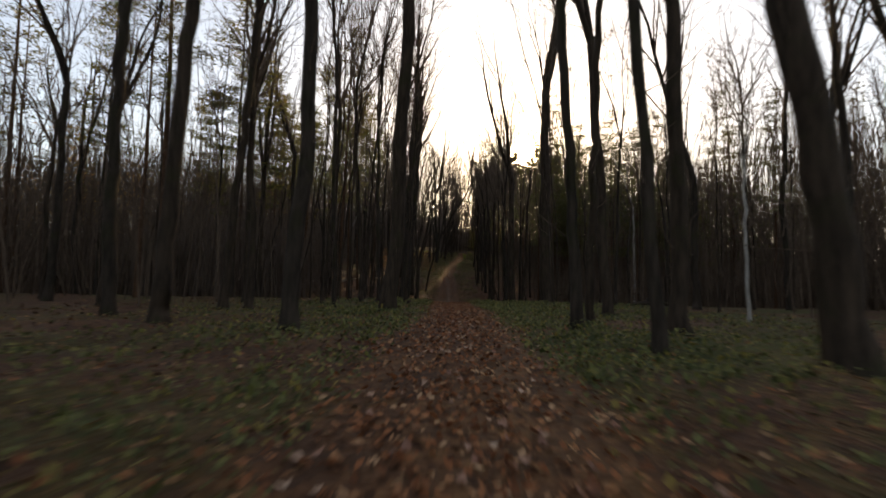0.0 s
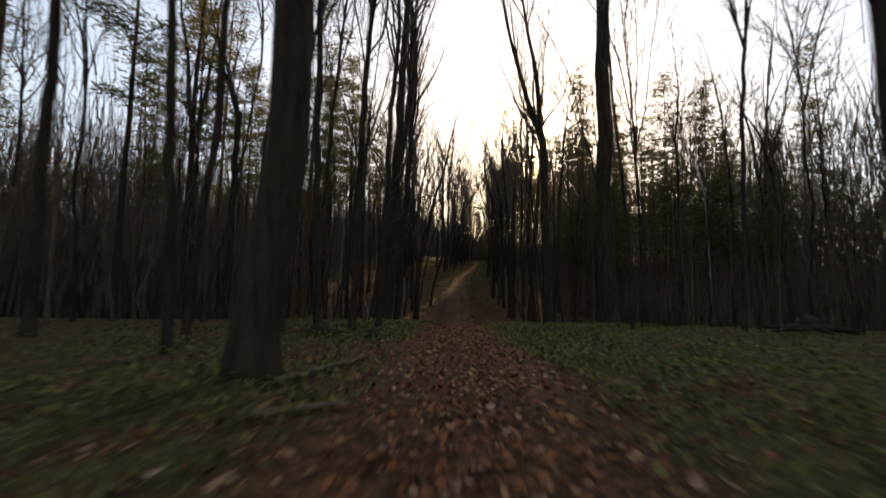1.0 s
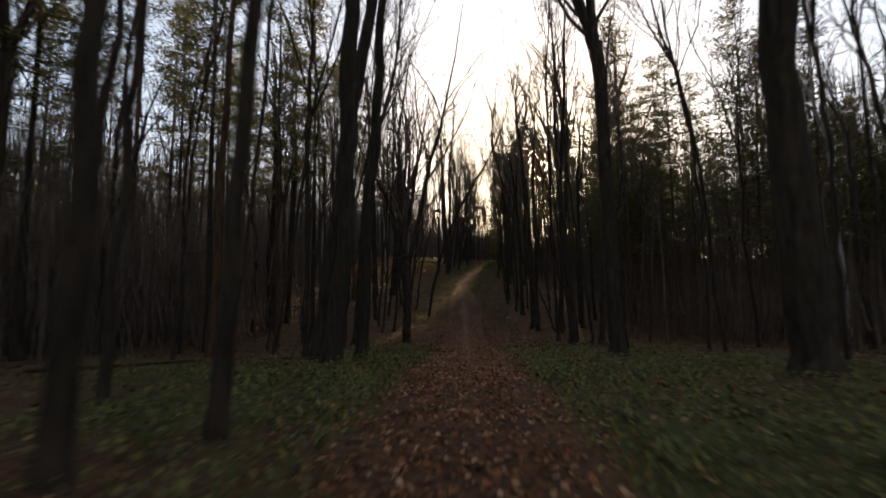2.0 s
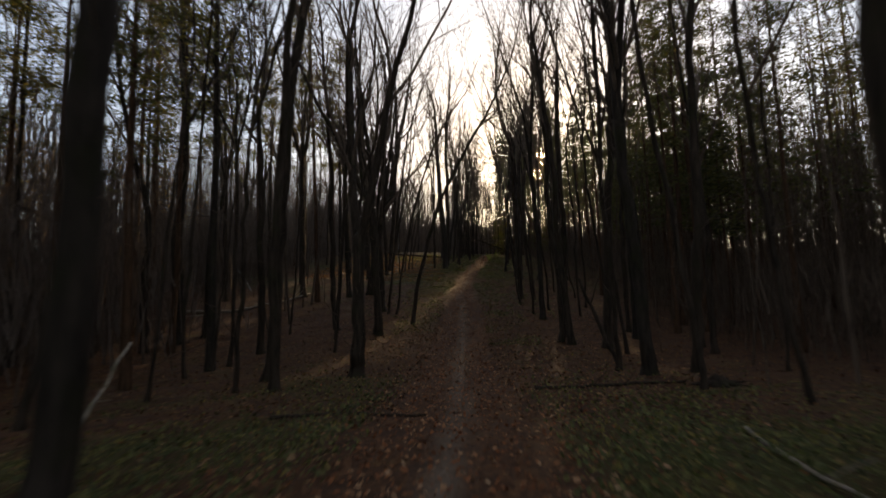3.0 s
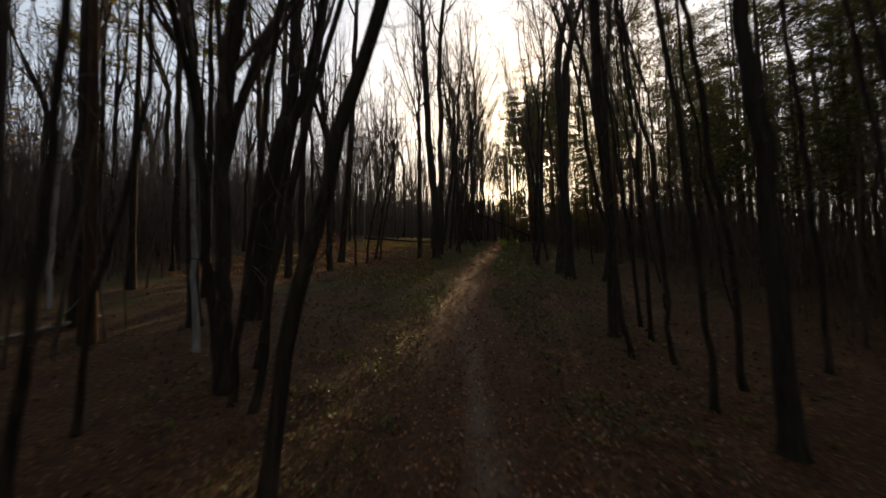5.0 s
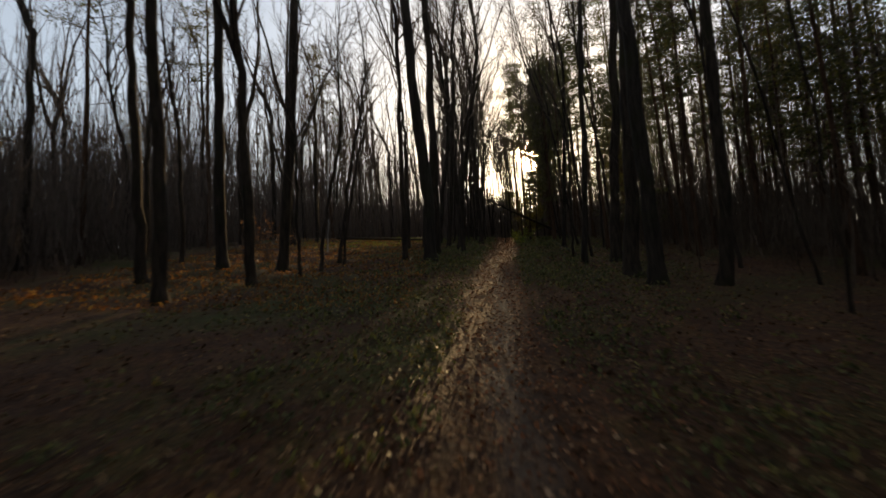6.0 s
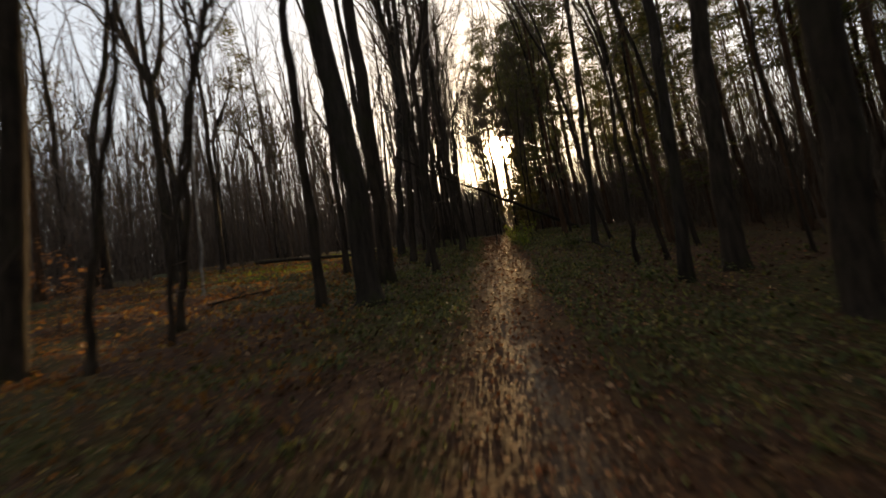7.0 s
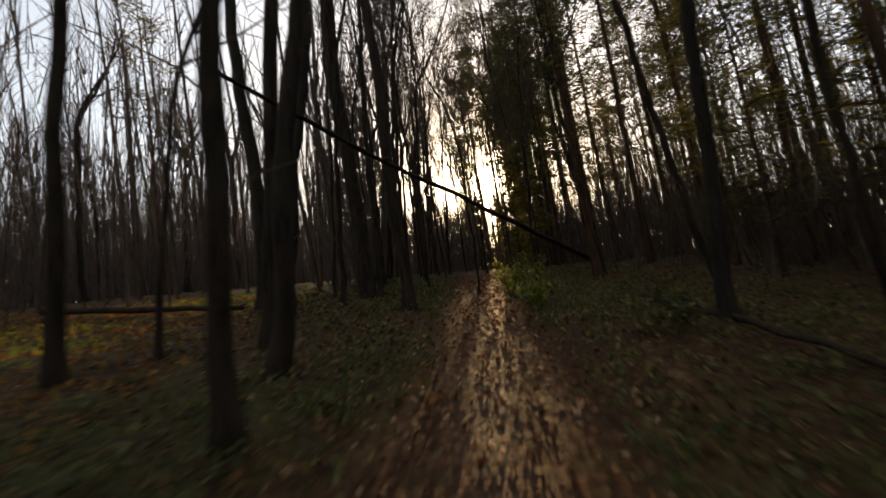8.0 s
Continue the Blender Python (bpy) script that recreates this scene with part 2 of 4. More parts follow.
class Build:
    """Collects tubes and blades into one mesh."""

    def __init__(self):
        self.v, self.q, self.t, self.n = [], [], [], 0

    def tube(self, pts, rad, sides, close=True):
        pts, rad = np.asarray(pts, float), np.asarray(rad, float)
        k = len(pts)
        d = np.gradient(pts, axis=0)
        d /= np.linalg.norm(d, axis=1, keepdims=True) + 1e-9
        ref = np.array([1.0, 0, 0]) if abs(d[0, 0]) < 0.8 else np.array([0, 1.0, 0])
        u = ref - d * (d @ ref)[:, None]
        u /= np.linalg.norm(u, axis=1, keepdims=True) + 1e-9
        w = np.cross(d, u)
        a = np.arange(sides) * 2 * math.pi / sides
        ring = pts[:, None] + rad[:, None, None] * (np.cos(a)[None, :, None] * u[:, None] + np.sin(a)[None, :, None] * w[:, None])
        idx = self.n + np.arange(k * sides).reshape(k, sides)
        nxt = np.roll(idx, -1, axis=1)
        self.q.append(np.stack([idx[:-1], nxt[:-1], nxt[1:], idx[1:]], -1).reshape(-1, 4))
        self.v.append(ring.reshape(-1, 3))
        self.n += k * sides
        if close:
            self.v.append(pts[-1:] + d[-1:] * rad[-1])
            top = np.full(sides, self.n)
            self.t.append(np.stack([idx[-1], nxt[-1], top], -1))
            self.n += 1

    def add(self, verts, quads=None, tris=None):
        self.v.append(np.asarray(verts, float))
        if quads is not None:
            self.q.append(np.asarray(quads) + self.n)
        if tris is not None:
            self.t.append(np.asarray(tris) + self.n)
        self.n += len(verts)

    def mesh(self, name, mat, smooth=True):
        faces = []
        if self.q:
            faces.append(np.concatenate(self.q))
        if self.t:
            faces.append(np.concatenate(self.t))
        return fill_mesh(name, np.concatenate(self.v), faces, mat, smooth)


def part(name, me, parent, label=""):
    ob = new(name, me)
    ob.parent = parent
    if label:
        tagged(ob, label)
    return ob


def unit(v):
    return v / (np.linalg.norm(v) + 1e-9)


def wander(rng, start, way, length, steps, wobble, lift):
    """A crooked line from start; it bends upwards by lift."""
    pts, p, d = [np.array(start, float)], np.array(start, float), unit(np.array(way, float))
    for _ in range(steps):
        d = unit(d + rng.normal(0, wobble, 3) + np.array([0, 0, lift]))
        p = p + d * length / steps
        pts.append(p)
    return np.array(pts)


def on_line(pts, f):
    i = f * (len(pts) - 1)
    k = min(int(i), len(pts) - 2)
    return pts[k] + (pts[k + 1] - pts[k]) * (i - k), unit(pts[k + 1] - pts[k])


def branch_out(rng, way, angle):
    side = unit(np.cross(way, rng.normal(0, 1, 3)))
    return unit(way * math.cos(angle) + side * math.sin(angle))


def bare_tree(rng, height, diam, lean=(0.0, 0.0), fork=0.45, leaders=1, limbs=7, subs=5, twigs=5, sides=9, curve=0.0, thin=1.0, stem_twigs=8):
    """Trunk and crown of a leafless tree with its foot at the origin. fork: where the crown begins, as a share of the height."""
    trunk, crowns = Build(), [Build() for _ in range(leaders)]
    fh, n = height * fork, 14
    s = np.linspace(0, 1, n + 1)
    sway = np.cumsum(rng.normal(0, 0.026, (n + 1, 2)), axis=0) * fh / 7 + rng.normal(0, 0.018, (n + 1, 2))
    sway -= sway[0]
    pts = np.stack([lean[0] * s * fh + sway[:, 0] + curve * (s * s) * fh, lean[1] * s * fh + sway[:, 1], s * (fh + 0.25) - 0.25], 1)
    # a foot that swells into the ground
    zs = np.sort(np.r_[pts[:, 2], 0.02, 0.15, 0.4])
    line = np.stack([np.interp(zs, pts[:, 2], pts[:, k]) for k in range(3)], 1)
    rad = diam / 2 * (1 - 0.28 * np.clip(zs / height, 0, 1) / 0.6) * (1 + 0.62 * np.exp(-np.clip(zs + 0.05, 0, None) / 0.24))
    rad = rad * rng.uniform(0.93, 1.08, len(rad))
    r0, top, way = rad[-1], line[-1], unit(line[-1] - line[-3])
    tips, forks = [], []
    if leaders > 1:
        trunk.tube(line, rad, sides)
    for k in range(leaders):
        d = branch_out(rng, way, rng.uniform(0.1, 0.27)) if leaders > 1 else way
        ln = (height - fh) * rng.uniform(0.85, 1.0)
        lead = wander(rng, top - (way * r0 * 2.2 if leaders > 1 else 0), d, ln, 10, 0.085, 0.05)
        rr = r0 * (0.78 if leaders > 1 else 1.0)
        taper = rr * (1 - np.linspace(0, 1, len(lead)) * 0.93) + 0.006
        if leaders > 1:
            fork_limb = Build()
            fork_limb.tube(lead, taper, max(5, sides - 2))
            forks.append(fork_limb)
        else:
            trunk.tube(np.concatenate([line, lead[1:]]), np.r_[rad, taper[1:]], sides)
        tips.append((lead, rr))
    for k in range(limbs):
        lead, rr = tips[k % len(tips)]
        crown = crowns[k % len(tips)]
        f = rng.uniform(0.0, 0.8) if k >= len(tips) else rng.uniform(0.05, 0.2)
        p, d = on_line(lead, f)
        ln = (height - fh) * rng.uniform(0.3, 0.58) * (1 - 0.45 * f)
        lr = min(rr * (1 - f * 0.9) * 0.6, 0.075 * thin + 0.01)
        limb = wander(rng, p, branch_out(rng, d, rng.uniform(0.22, 0.62)), ln, 6, 0.15, 0.12)
        crown.tube(limb, lr * (1 - np.linspace(0, 1, 7) * 0.85) + 0.004, 5)
        for j in range(subs):
            g = rng.uniform(0.2, 0.95)
            p2, d2 = on_line(limb, g)
            sl = ln * rng.uniform(0.25, 0.5)
            sub = wander(rng, p2, branch_out(rng, d2, rng.uniform(0.4, 0.9)), sl, 4, 0.16, 0.08)[::1 if sides > 6 else 2]
            crown.tube(sub, np.linspace(max(lr * (1 - g * 0.8) * 0.55, 0.012), 0.006, len(sub)), 3)
            for i in range(twigs):
                p3, d3 = on_line(sub, rng.uniform(0.15, 1.0))
                tw = wander(rng, p3, branch_out(rng, d3, rng.uniform(0.3, 0.8)), sl * rng.uniform(0.25, 0.55), 2, 0.15, 0.06)
                crown.tube(tw, [0.009, 0.007, 0.004], 3, close=False)
    # dead twigs along the stem
    for i in range(stem_twigs):
        p3, d3 = on_line(line, rng.uniform(0.3, 1.0))
        tw = wander(rng, p3, branch_out(rng, d3, rng.uniform(0.5, 1.3)), rng.uniform(0.4, 1.7), 3, 0.2, 0.08)
        crowns[0].tube(tw, [0.014, 0.011, 0.008, 0.004], 3, close=False)
    # twigs straight from the leaders
    for (lead, rr), crown in zip(tips, crowns):
        for i in range(4 + 2 * twigs):
            p3, d3 = on_line(lead, rng.uniform(0.15, 1.0))
            tw = wander(rng, p3, branch_out(rng, d3, rng.uniform(0.4, 1.1)), rng.uniform(0.6, 1.9), 2, 0.15, 0.1)
            crown.tube(tw, [0.014, 0.010, 0.005], 3, close=False)
    return trunk, forks, crowns


def tree_parts(made, bark):
    """Named meshes of a tree: trunk and crown of twigs, or trunk and the limbs of its fork, each with its own crown."""
    trunk, forks, crowns = made
    stem = [("trunk", trunk.mesh("trunk", bark))]
    if not forks:
        return stem + [("crown", crowns[0].mesh("crown", TWIG))]
    return stem + [("limb", f.mesh("limb", bark), ("crown", c.mesh("crown", TWIG))) for f, c in zip(forks, crowns)]


def pine(rng, height, diam, clumps, blades, crown_from=0.5, spread=2.6, size=0.55, lean=0.0):
    """A tall pine: bare trunk with dead stubs, needle sprays in the upper part."""
    trunk, wood, crown = Build(), Build(), Build()
    s = np.linspace(0, 1, 11)
    sway = np.cumsum(rng.normal(0, 0.03, (11, 2)), axis=0)
    sway -= sway[0]
    pts = np.stack([sway[:, 0] + lean * s * height, sway[:, 1], s * (height + 0.25) - 0.25], 1)
    rad = diam / 2 * (1 - 0.85 * s) * (1 + 0.4 * np.exp(-s * height / 0.25))
    trunk.tube(pts, rad, 8)
    for k in range(9):
        p, d = on_line(pts, rng.uniform(0.2, crown_from + 0.1))
        a = rng.uniform(0, 6.28)
        st = wander(rng, p, (math.cos(a), math.sin(a), rng.uniform(-0.2, 0.3)), rng.uniform(0.5, 1.8), 3, 0.12, 0.0)
        wood.tube(st, [0.022, 0.016, 0.012, 0.007], 3, close=False)
    heads = []
    for k in range(clumps):
        f = crown_from + (1 - crown_from) * (k + rng.uniform(0, 1)) / clumps
        p, d = on_line(pts, min(f, 0.995))
        a = rng.uniform(0, 6.28)
        reach = spread * (1.05 - ((f - crown_from) / (1 - crown_from)) ** 1.6) * rng.uniform(0.5, 1.0) + 0.25
        br = wander(rng, p, (math.cos(a), math.sin(a), rng.uniform(-0.05, 0.45)), reach, 2, 0.12, 0.05)
        wood.tube(br, np.array([0.035, 0.022, 0.01]), 3, close=False)
        heads += [on_line(br, g)[0] for g in (0.45, 0.75, 1.0)]
    heads = np.array(heads)
    blades = blades * 2 // 3
    m = len(heads) * blades
    c = np.repeat(heads, blades, axis=0) + rng.normal(0, 1, (m, 3)) * np.array([size, size, size * 0.2])
    way = rng.normal(0, 1, (m, 3)) * np.array([1, 1, 0.4])
    way /= np.linalg.norm(way, axis=1, keepdims=True)
    side = np.cross(way, rng.normal(0, 1, (m, 3)))
    side /= np.linalg.norm(side, axis=1, keepdims=True)
    ln = rng.uniform(0.2, 0.48, (m, 1)) * (size / 0.55) ** 0.5
    wd = rng.uniform(0.027, 0.061, (m, 1)) * (size / 0.55)
    verts = np.stack([c - side * wd, c + side * wd, c + way * ln], 1).reshape(-1, 3)
    crown.add(verts, tris=np.arange(3 * m).reshape(-1, 3))
    return trunk, wood, crown


# ---- ground: one sheet out to the horizon ----
def spread_axis(near0, near1, step, far, ratio=1.22):
    a = list(np.arange(near0, near1 + 1e-6, step))
    s, x = step, near1
    while x < far[1]:
        s *= ratio
        x += s
        a.append(x)
    s, x = step, near0
    while x > far[0]:
        s *= ratio
        x -= s
        a.insert(0, x)
    return np.array(a)


def make_ground():
    xs, ys = spread_axis(-13, 10, 0.3, (-2600, 2600)), spread_axis(-3, 108, 0.4, (-2600, 2600))
    gx, gy = np.meshgrid(xs, ys)
    gz = land(np.clip(gx, -400, 400), np.clip(gy, -400, 900))
    rough = np.random.default_rng(3).normal(0, 0.012, gx.shape) * (np.abs(gx) < 11)
    idx = np.arange(gx.size).reshape(gx.shape)
    quads = np.stack([idx[:-1, :-1], idx[:-1, 1:], idx[1:, 1:], idx[1:, :-1]], -1).reshape(-1, 4)
    me = fill_mesh("ground", np.stack([gx, gy, gz + rough], -1).reshape(-1, 3), [quads], FLOOR, True)
    at = me.attributes.new("moss", "FLOAT", "POINT")
    at.data.foreach_set("value", greenness(gx, gy).ravel().astype(np.float32))
    track = np.exp(-((gx - trail_x(gy) - 0.1 * np.sin(gy * 0.35)) / 0.19) ** 2) * np.interp(gy, [28, 38, 75, 90, 130], [0, 0.95, 0.95, 0.45, 0.6]) * (0.55 + 0.45 * patchy(gx, gy, 2.2, 0.7))
    at = me.attributes.new("track", "FLOAT", "POINT")
    at.data.foreach_set("value", track.ravel().astype(np.float32))
    return tagged(new("ground", me), "forest floor of brown leaf litter with green patches", "ground", kind="structure")


ground = make_ground()

# ---- trees that stand beside the trail: x, y, thickness, lean sideways, where the crown starts, leaders ----
FLAT_TREES = [
    (-2.85, 8.85, 0.31, 0.013, 0.5, 1), (-1.9, 16.0, 0.5, 0.055, 0.55, 2), (-5.96, 9.96, 0.35, 0.025, 0.45, 1),
    (-8.8, 12.5, 0.33, 0.012, 0.4, 2), (-7.3, 15.7, 0.28, 0.026, 0.45, 1), (-6.56, 16.0, 0.24, -0.027, 0.4, 2),
    (2.9, 10.3, 0.24, -0.05, 0.4, 3), (3.7, 11.9, 0.2, 0.02, 0.5, 1), (5.5, 16.0, 0.36, -0.03, 0.45, 2),
    (3.3, 7.3, 0.21, -0.06, 0.5, 1), (4.9, 9.8, 0.36, -0.02, 0.36, 2), (5.2, 6.1, 0.5, -0.1, 0.28, 2),
    (17.9, 24.6, 0.3, 0.0, 0.45, 1), (-6.9, 16.8, 0.2, -0.05, 0.4, 1), (-8.6, 20.5, 0.26, 0.01, 0.4, 2),
]
DIP_TREES = [
    (-4.2, 18.3, 0.16, 0.0, 0.5, 1), (-5.3, 20.6, 0.18, 0.07, 0.45, 1), (-3.8, 22.2, 0.22, -0.05, 0.45, 1),
    (-3.1, 22.5, 0.18, -0.03, 0.4, 2), (-2.66, 24.5, 0.21, 0.03, 0.4, 2), (-2.15, 25.8, 0.18, 0.05, 0.45, 1),
    (-3.0, 33.0, 0.48, 0.045, 0.62, 2), (6.4, 29.6, 0.68, -0.01, 0.5, 3), 
    (-3.9, 34.7, 0.46, 0.13, 0.5, 1), (-2.85, 35.75, 0.36, 0.074, 0.5, 1), (-4.45, 44.6, 0.26, 0.083, 0.5, 1),
    (-8.0, 51.8, 0.3, 0.03, 0.45, 1), (-12.4, 55.4, 0.4, 0.05, 0.5, 1), (-2.75, 46.8, 0.42, 0.04, 0.2, 2),
]
HOLLOW_TREES = [
    (5.25, 36.5, 0.5, -0.03, 0.45, 2), (-13.1, 53.9, 0.55, 0.03, 0.5, 1), (-5.44, 46.5, 0.39, 0.04, 0.5, 1),
    (-3.8, 56.2, 0.42, 0.0, 0.28, 3), (5.2, 60.0, 0.32, -0.03, 0.45, 2), (5.4, 53.3, 0.3, -0.04, 0.5, 1),
    (5.0, 54.0, 0.26, -0.01, 0.5, 1), (6.0, 46.0, 0.38, -0.03, 0.42, 2), (7.6, 46.5, 0.31, 0.07, 0.5, 1),
    (10.6, 52.5, 0.24, 0.057, 0.5, 1), (8.75, 54.9, 0.28, -0.01, 0.5, 1), (-6.1, 56.9, 0.3, -0.045, 0.45, 1),
    (-4.5, 61.8, 0.34, -0.05, 0.22, 3), (-4.9, 62.4, 0.22, -0.1, 0.3, 2), (9.0, 56.6, 0.25, 0.06, 0.5, 1),
]
RISE_TREES = [
    (6.6, 52.2, 0.36, 0.07, 0.5, 1), (-7.8, 66.4, 0.36, -0.036, 0.45, 1), (5.7, 55.7, 0.32, 0.01, 0.5, 1),
    (4.7, 66.5, 0.36, -0.012, 0.5, 1), (-6.45, 67.3, 0.6, 0.16, 0.25, 2), (-8.2, 75.2, 0.38, -0.037, 0.5, 1),
    (-10.6, 78.0, 0.34, -0.04, 0.5, 1), (-9.66, 81.5, 0.45, -0.014, 0.5, 1), (-7.0, 78.0, 0.33, -0.02, 0.4, 2),
    (-7.3, 81.5, 0.42, 0.085, 0.5, 1),
    (6.0, 78.0, 0.5, 0.0, 0.5, 1), (7.7, 77.5, 0.38, 0.05, 0.5, 1), (-2.66, 84.5, 0.24, 0.005, 0.5, 1),
]
CREST_TREES = [
    (-1.45, 84.2, 0.56, -0.01, 0.55, 1), (-1.4, 87.1, 0.44, 0.02, 0.55, 1), (-0.8, 91.5, 0.26, 0.1, 0.5, 1),
    (5.05, 82.9, 0.25, 0.05, 0.5, 1), (6.7, 83.9, 0.45, 0.07, 0.55, 1), (5.9, 79.8, 0.55, 0.08, 0.55, 1),
    (-2.4, 96.3, 0.35, -0.04, 0.5, 1), (-3.1, 90.4, 0.23, 0.0, 0.4, 1), (-0.24, 89.9, 0.27, 0.16, 0.5, 1),
    (-1.5, 95.1, 0.34, 0.14, 0.32, 3), (0.15, 98.1, 0.45, -0.024, 0.5, 1), (1.33, 94.4, 0.28, 0.0, 0.5, 1),
    (6.0, 90.7, 0.22, 0.08, 0.5, 1),
]
NEAR_TREES = FLAT_TREES + DIP_TREES + HOLLOW_TREES + RISE_TREES + CREST_TREES
RISE_SAPLINGS = [
    (-2.3, 58.5, 0.22, 0.13, 0.2), (-6.0, 79.7, 0.12, 0.02, 0.0), (-12.3, 83.0, 0.18, -0.01, 0.0),
    (-5.6, 81.0, 0.14, 0.16, 0.06), (-5.5, 83.6, 0.17, 0.12, 0.05), (0.03, 87.9, 0.21, 0.02, 0.04),
    (-2.36, 91.3, 0.11, 0.08, 0.03), (-5.0, 82.3, 0.12, 0.1, 0.05), (0.6, 96.6, 0.14, 0.02, 0.04),
    (1.3, 99.5, 0.16, 0.0, 0.05), (0.4, 101.5, 0.15, -0.02, 0.02), (1.9, 101.0, 0.13, 0.04, 0.04),
    (-0.6, 104.0, 0.18, -0.02, 0.0), (1.2, 106.0, 0.2, 0.0, 0.03), (2.0, 109.0, 0.16, 0.02, 0.04),
    (5.3, 85.6, 0.12, 0.03, 0.0),
]
DIP_SAPLINGS = [
    (-3.6, 60.9, 0.14, 0.12, 0.1), (-4.4, 62.9, 0.13, 0.1, 0.08), (-4.1, 61.2, 0.14, 0.06, 0.06),
    (-4.94, 24.9, 0.13, 0.02, 0.0), (-4.6, 27.5, 0.15, 0.0, 0.02), (5.6, 66.2, 0.14, -0.05, 0.0),
    (4.5, 64.6, 0.13, -0.06, -0.03), (4.9, 67.4, 0.15, -0.08, 0.0), (5.3, 64.0, 0.12, -0.04, -0.03),
    (4.9, 61.6, 0.14, -0.07, 0.0), (6.1, 62.6, 0.15, -0.09, 0.0), (5.9, 67.8, 0.13, -0.1, 0.0),
]
THIN_TREES = RISE_SAPLINGS + DIP_SAPLINGS
taken = []


def plant(name, x, y, meshes, label, group, angle=0.0, scale=1.0):
    """An Empty at the foot of a tree that holds its parts."""
    top = new(name)
    top.matrix_world = Matrix.Translation((x, y, float(land(x, y)))) @ Matrix.Rotation(angle, 4, "Z") @ Matrix.Scale(scale, 4)
    for pname, me, *own in meshes:
        held = part(pname, me, top)
        for sub, sub_me in own:
            part(sub, sub_me, held)
    return tagged(top, label, "tree", group)


def tree_words(lean, leaders, d):
    size = "stout" if d > 0.42 else "slender" if d < 0.25 else "tall"
    form = "forked" if leaders > 1 else "straight"
    tilt = ", leaning" if abs(lean) > 0.09 else ""
    return f"{size} {form} leafless tree{tilt} with dark mossy bark beside the trail"


for k, (x, y, d, lean, fork, leaders) in enumerate(NEAR_TREES):
    rng = np.random.default_rng(100 + k)
    h = min((18 if y > 80 else 15) + 17 * d, 26) * rng.uniform(0.92, 1.06)
    made = bare_tree(rng, h, d, (lean, rng.normal(0, 0.015)), fork, leaders, limbs=8 + leaders * 3, subs=5, twigs=3, thin=0.75)
    plant("tree", x, y, tree_parts(made, BARK if k % 3 else BARK_GREY),
          tree_words(lean, leaders, d), "trees beside the trail")
    taken.append((x, y))
for k, (x, y, d, lean, curve) in enumerate(THIN_TREES):
    rng = np.random.default_rng(300 + k)
    h = (15 if y < 70 or y > 95 else 8) + 30 * d * rng.uniform(0.9, 1.3)
    made = bare_tree(rng, h, d, (lean, rng.normal(0, 0.03)), 0.42, 1 + k % 2, limbs=9, subs=5, twigs=4, sides=7, curve=curve, thin=0.6)
    plant("sapling", x, y, tree_parts(made, BARK),
          "young bent leafless tree with thin dark stem", "young trees beside the trail")
    taken.append((x, y))

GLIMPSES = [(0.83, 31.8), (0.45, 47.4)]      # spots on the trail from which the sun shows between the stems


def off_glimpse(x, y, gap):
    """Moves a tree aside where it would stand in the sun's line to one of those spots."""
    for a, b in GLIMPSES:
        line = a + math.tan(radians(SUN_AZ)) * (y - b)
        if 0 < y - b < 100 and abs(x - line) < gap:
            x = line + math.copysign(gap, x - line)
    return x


# slender trees that line the trail further on
rng = np.random.default_rng(77)
for side, y0, y1, step in ((-1, 26, 63, 1.7), (1, 27, 63, 2.4), (1, 64, 85, 3.4), (1, 86, 94, 2.3), (-1, 97, 135, 1.15), (1, 99, 114, 2.6)):
    for y in np.arange(y0, y1, step):
        y = y + rng.uniform(-0.6, 0.6)
        near, far = (4.7, 9.0) if y < 64 else (4.6, 7.4) if y < 86 else (2.7, 4.6) if y < 96 else (1.9, 4.6)
        x = float(trail_x(y)) + side * rng.uniform(near, far) * (1.0 if side < 0 or y < 64 else 1.35)
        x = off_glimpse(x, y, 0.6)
        if min((x - a) ** 2 + (y - b) ** 2 for a, b in taken) < 0.8:
            continue
        d = rng.uniform(0.09, 0.17)
        made = bare_tree(rng, rng.uniform(19, 25) if y < 80 else rng.uniform(18, 26), d, (rng.normal(-0.075 * side, 0.035), rng.normal(0, 0.03)), rng.uniform(0.3, 0.5),
                         int(rng.integers(1, 4)), limbs=8, subs=5, twigs=3, sides=6, thin=0.7)
        plant("sapling", x, y, tree_parts(made, BARK),
              "slender leafless tree with rising branches lining the trail", "slender trees lining the trail")
        taken.append((x, y))

# ---- the wood behind: a few grown shapes, planted many times ----
rng = np.random.default_rng(7)
SHAPES = []
for k in range(9):
    made = bare_tree(np.random.default_rng(500 + k), 16 + 0.8 * k, 0.22 + 0.022 * k, (rng.normal(0, 0.03), rng.normal(0, 0.03)),
                             (0.3, 0.5, 0.42)[k % 3], 1 + k % 3, limbs=9, subs=5, twigs=2, sides=6, thin=0.5, stem_twigs=6)
    SHAPES.append(tree_parts(made, (BARK, BARK_GREY)[k % 2]))
PINES = []
for k in range(5):
    t, w, c = pine(np.random.default_rng(600 + k), 20 + 1.2 * k, 0.27 + 0.025 * k, 26, 58, 0.42 + 0.06 * (k % 3), 2.5, 0.40, rng.normal(0, 0.02))
    t.add(np.concatenate(w.v), quads=np.concatenate(w.q))
    PINES.append((t.mesh("trunk", BARK_PINE), c.mesh("crown", NEEDLE, False)))


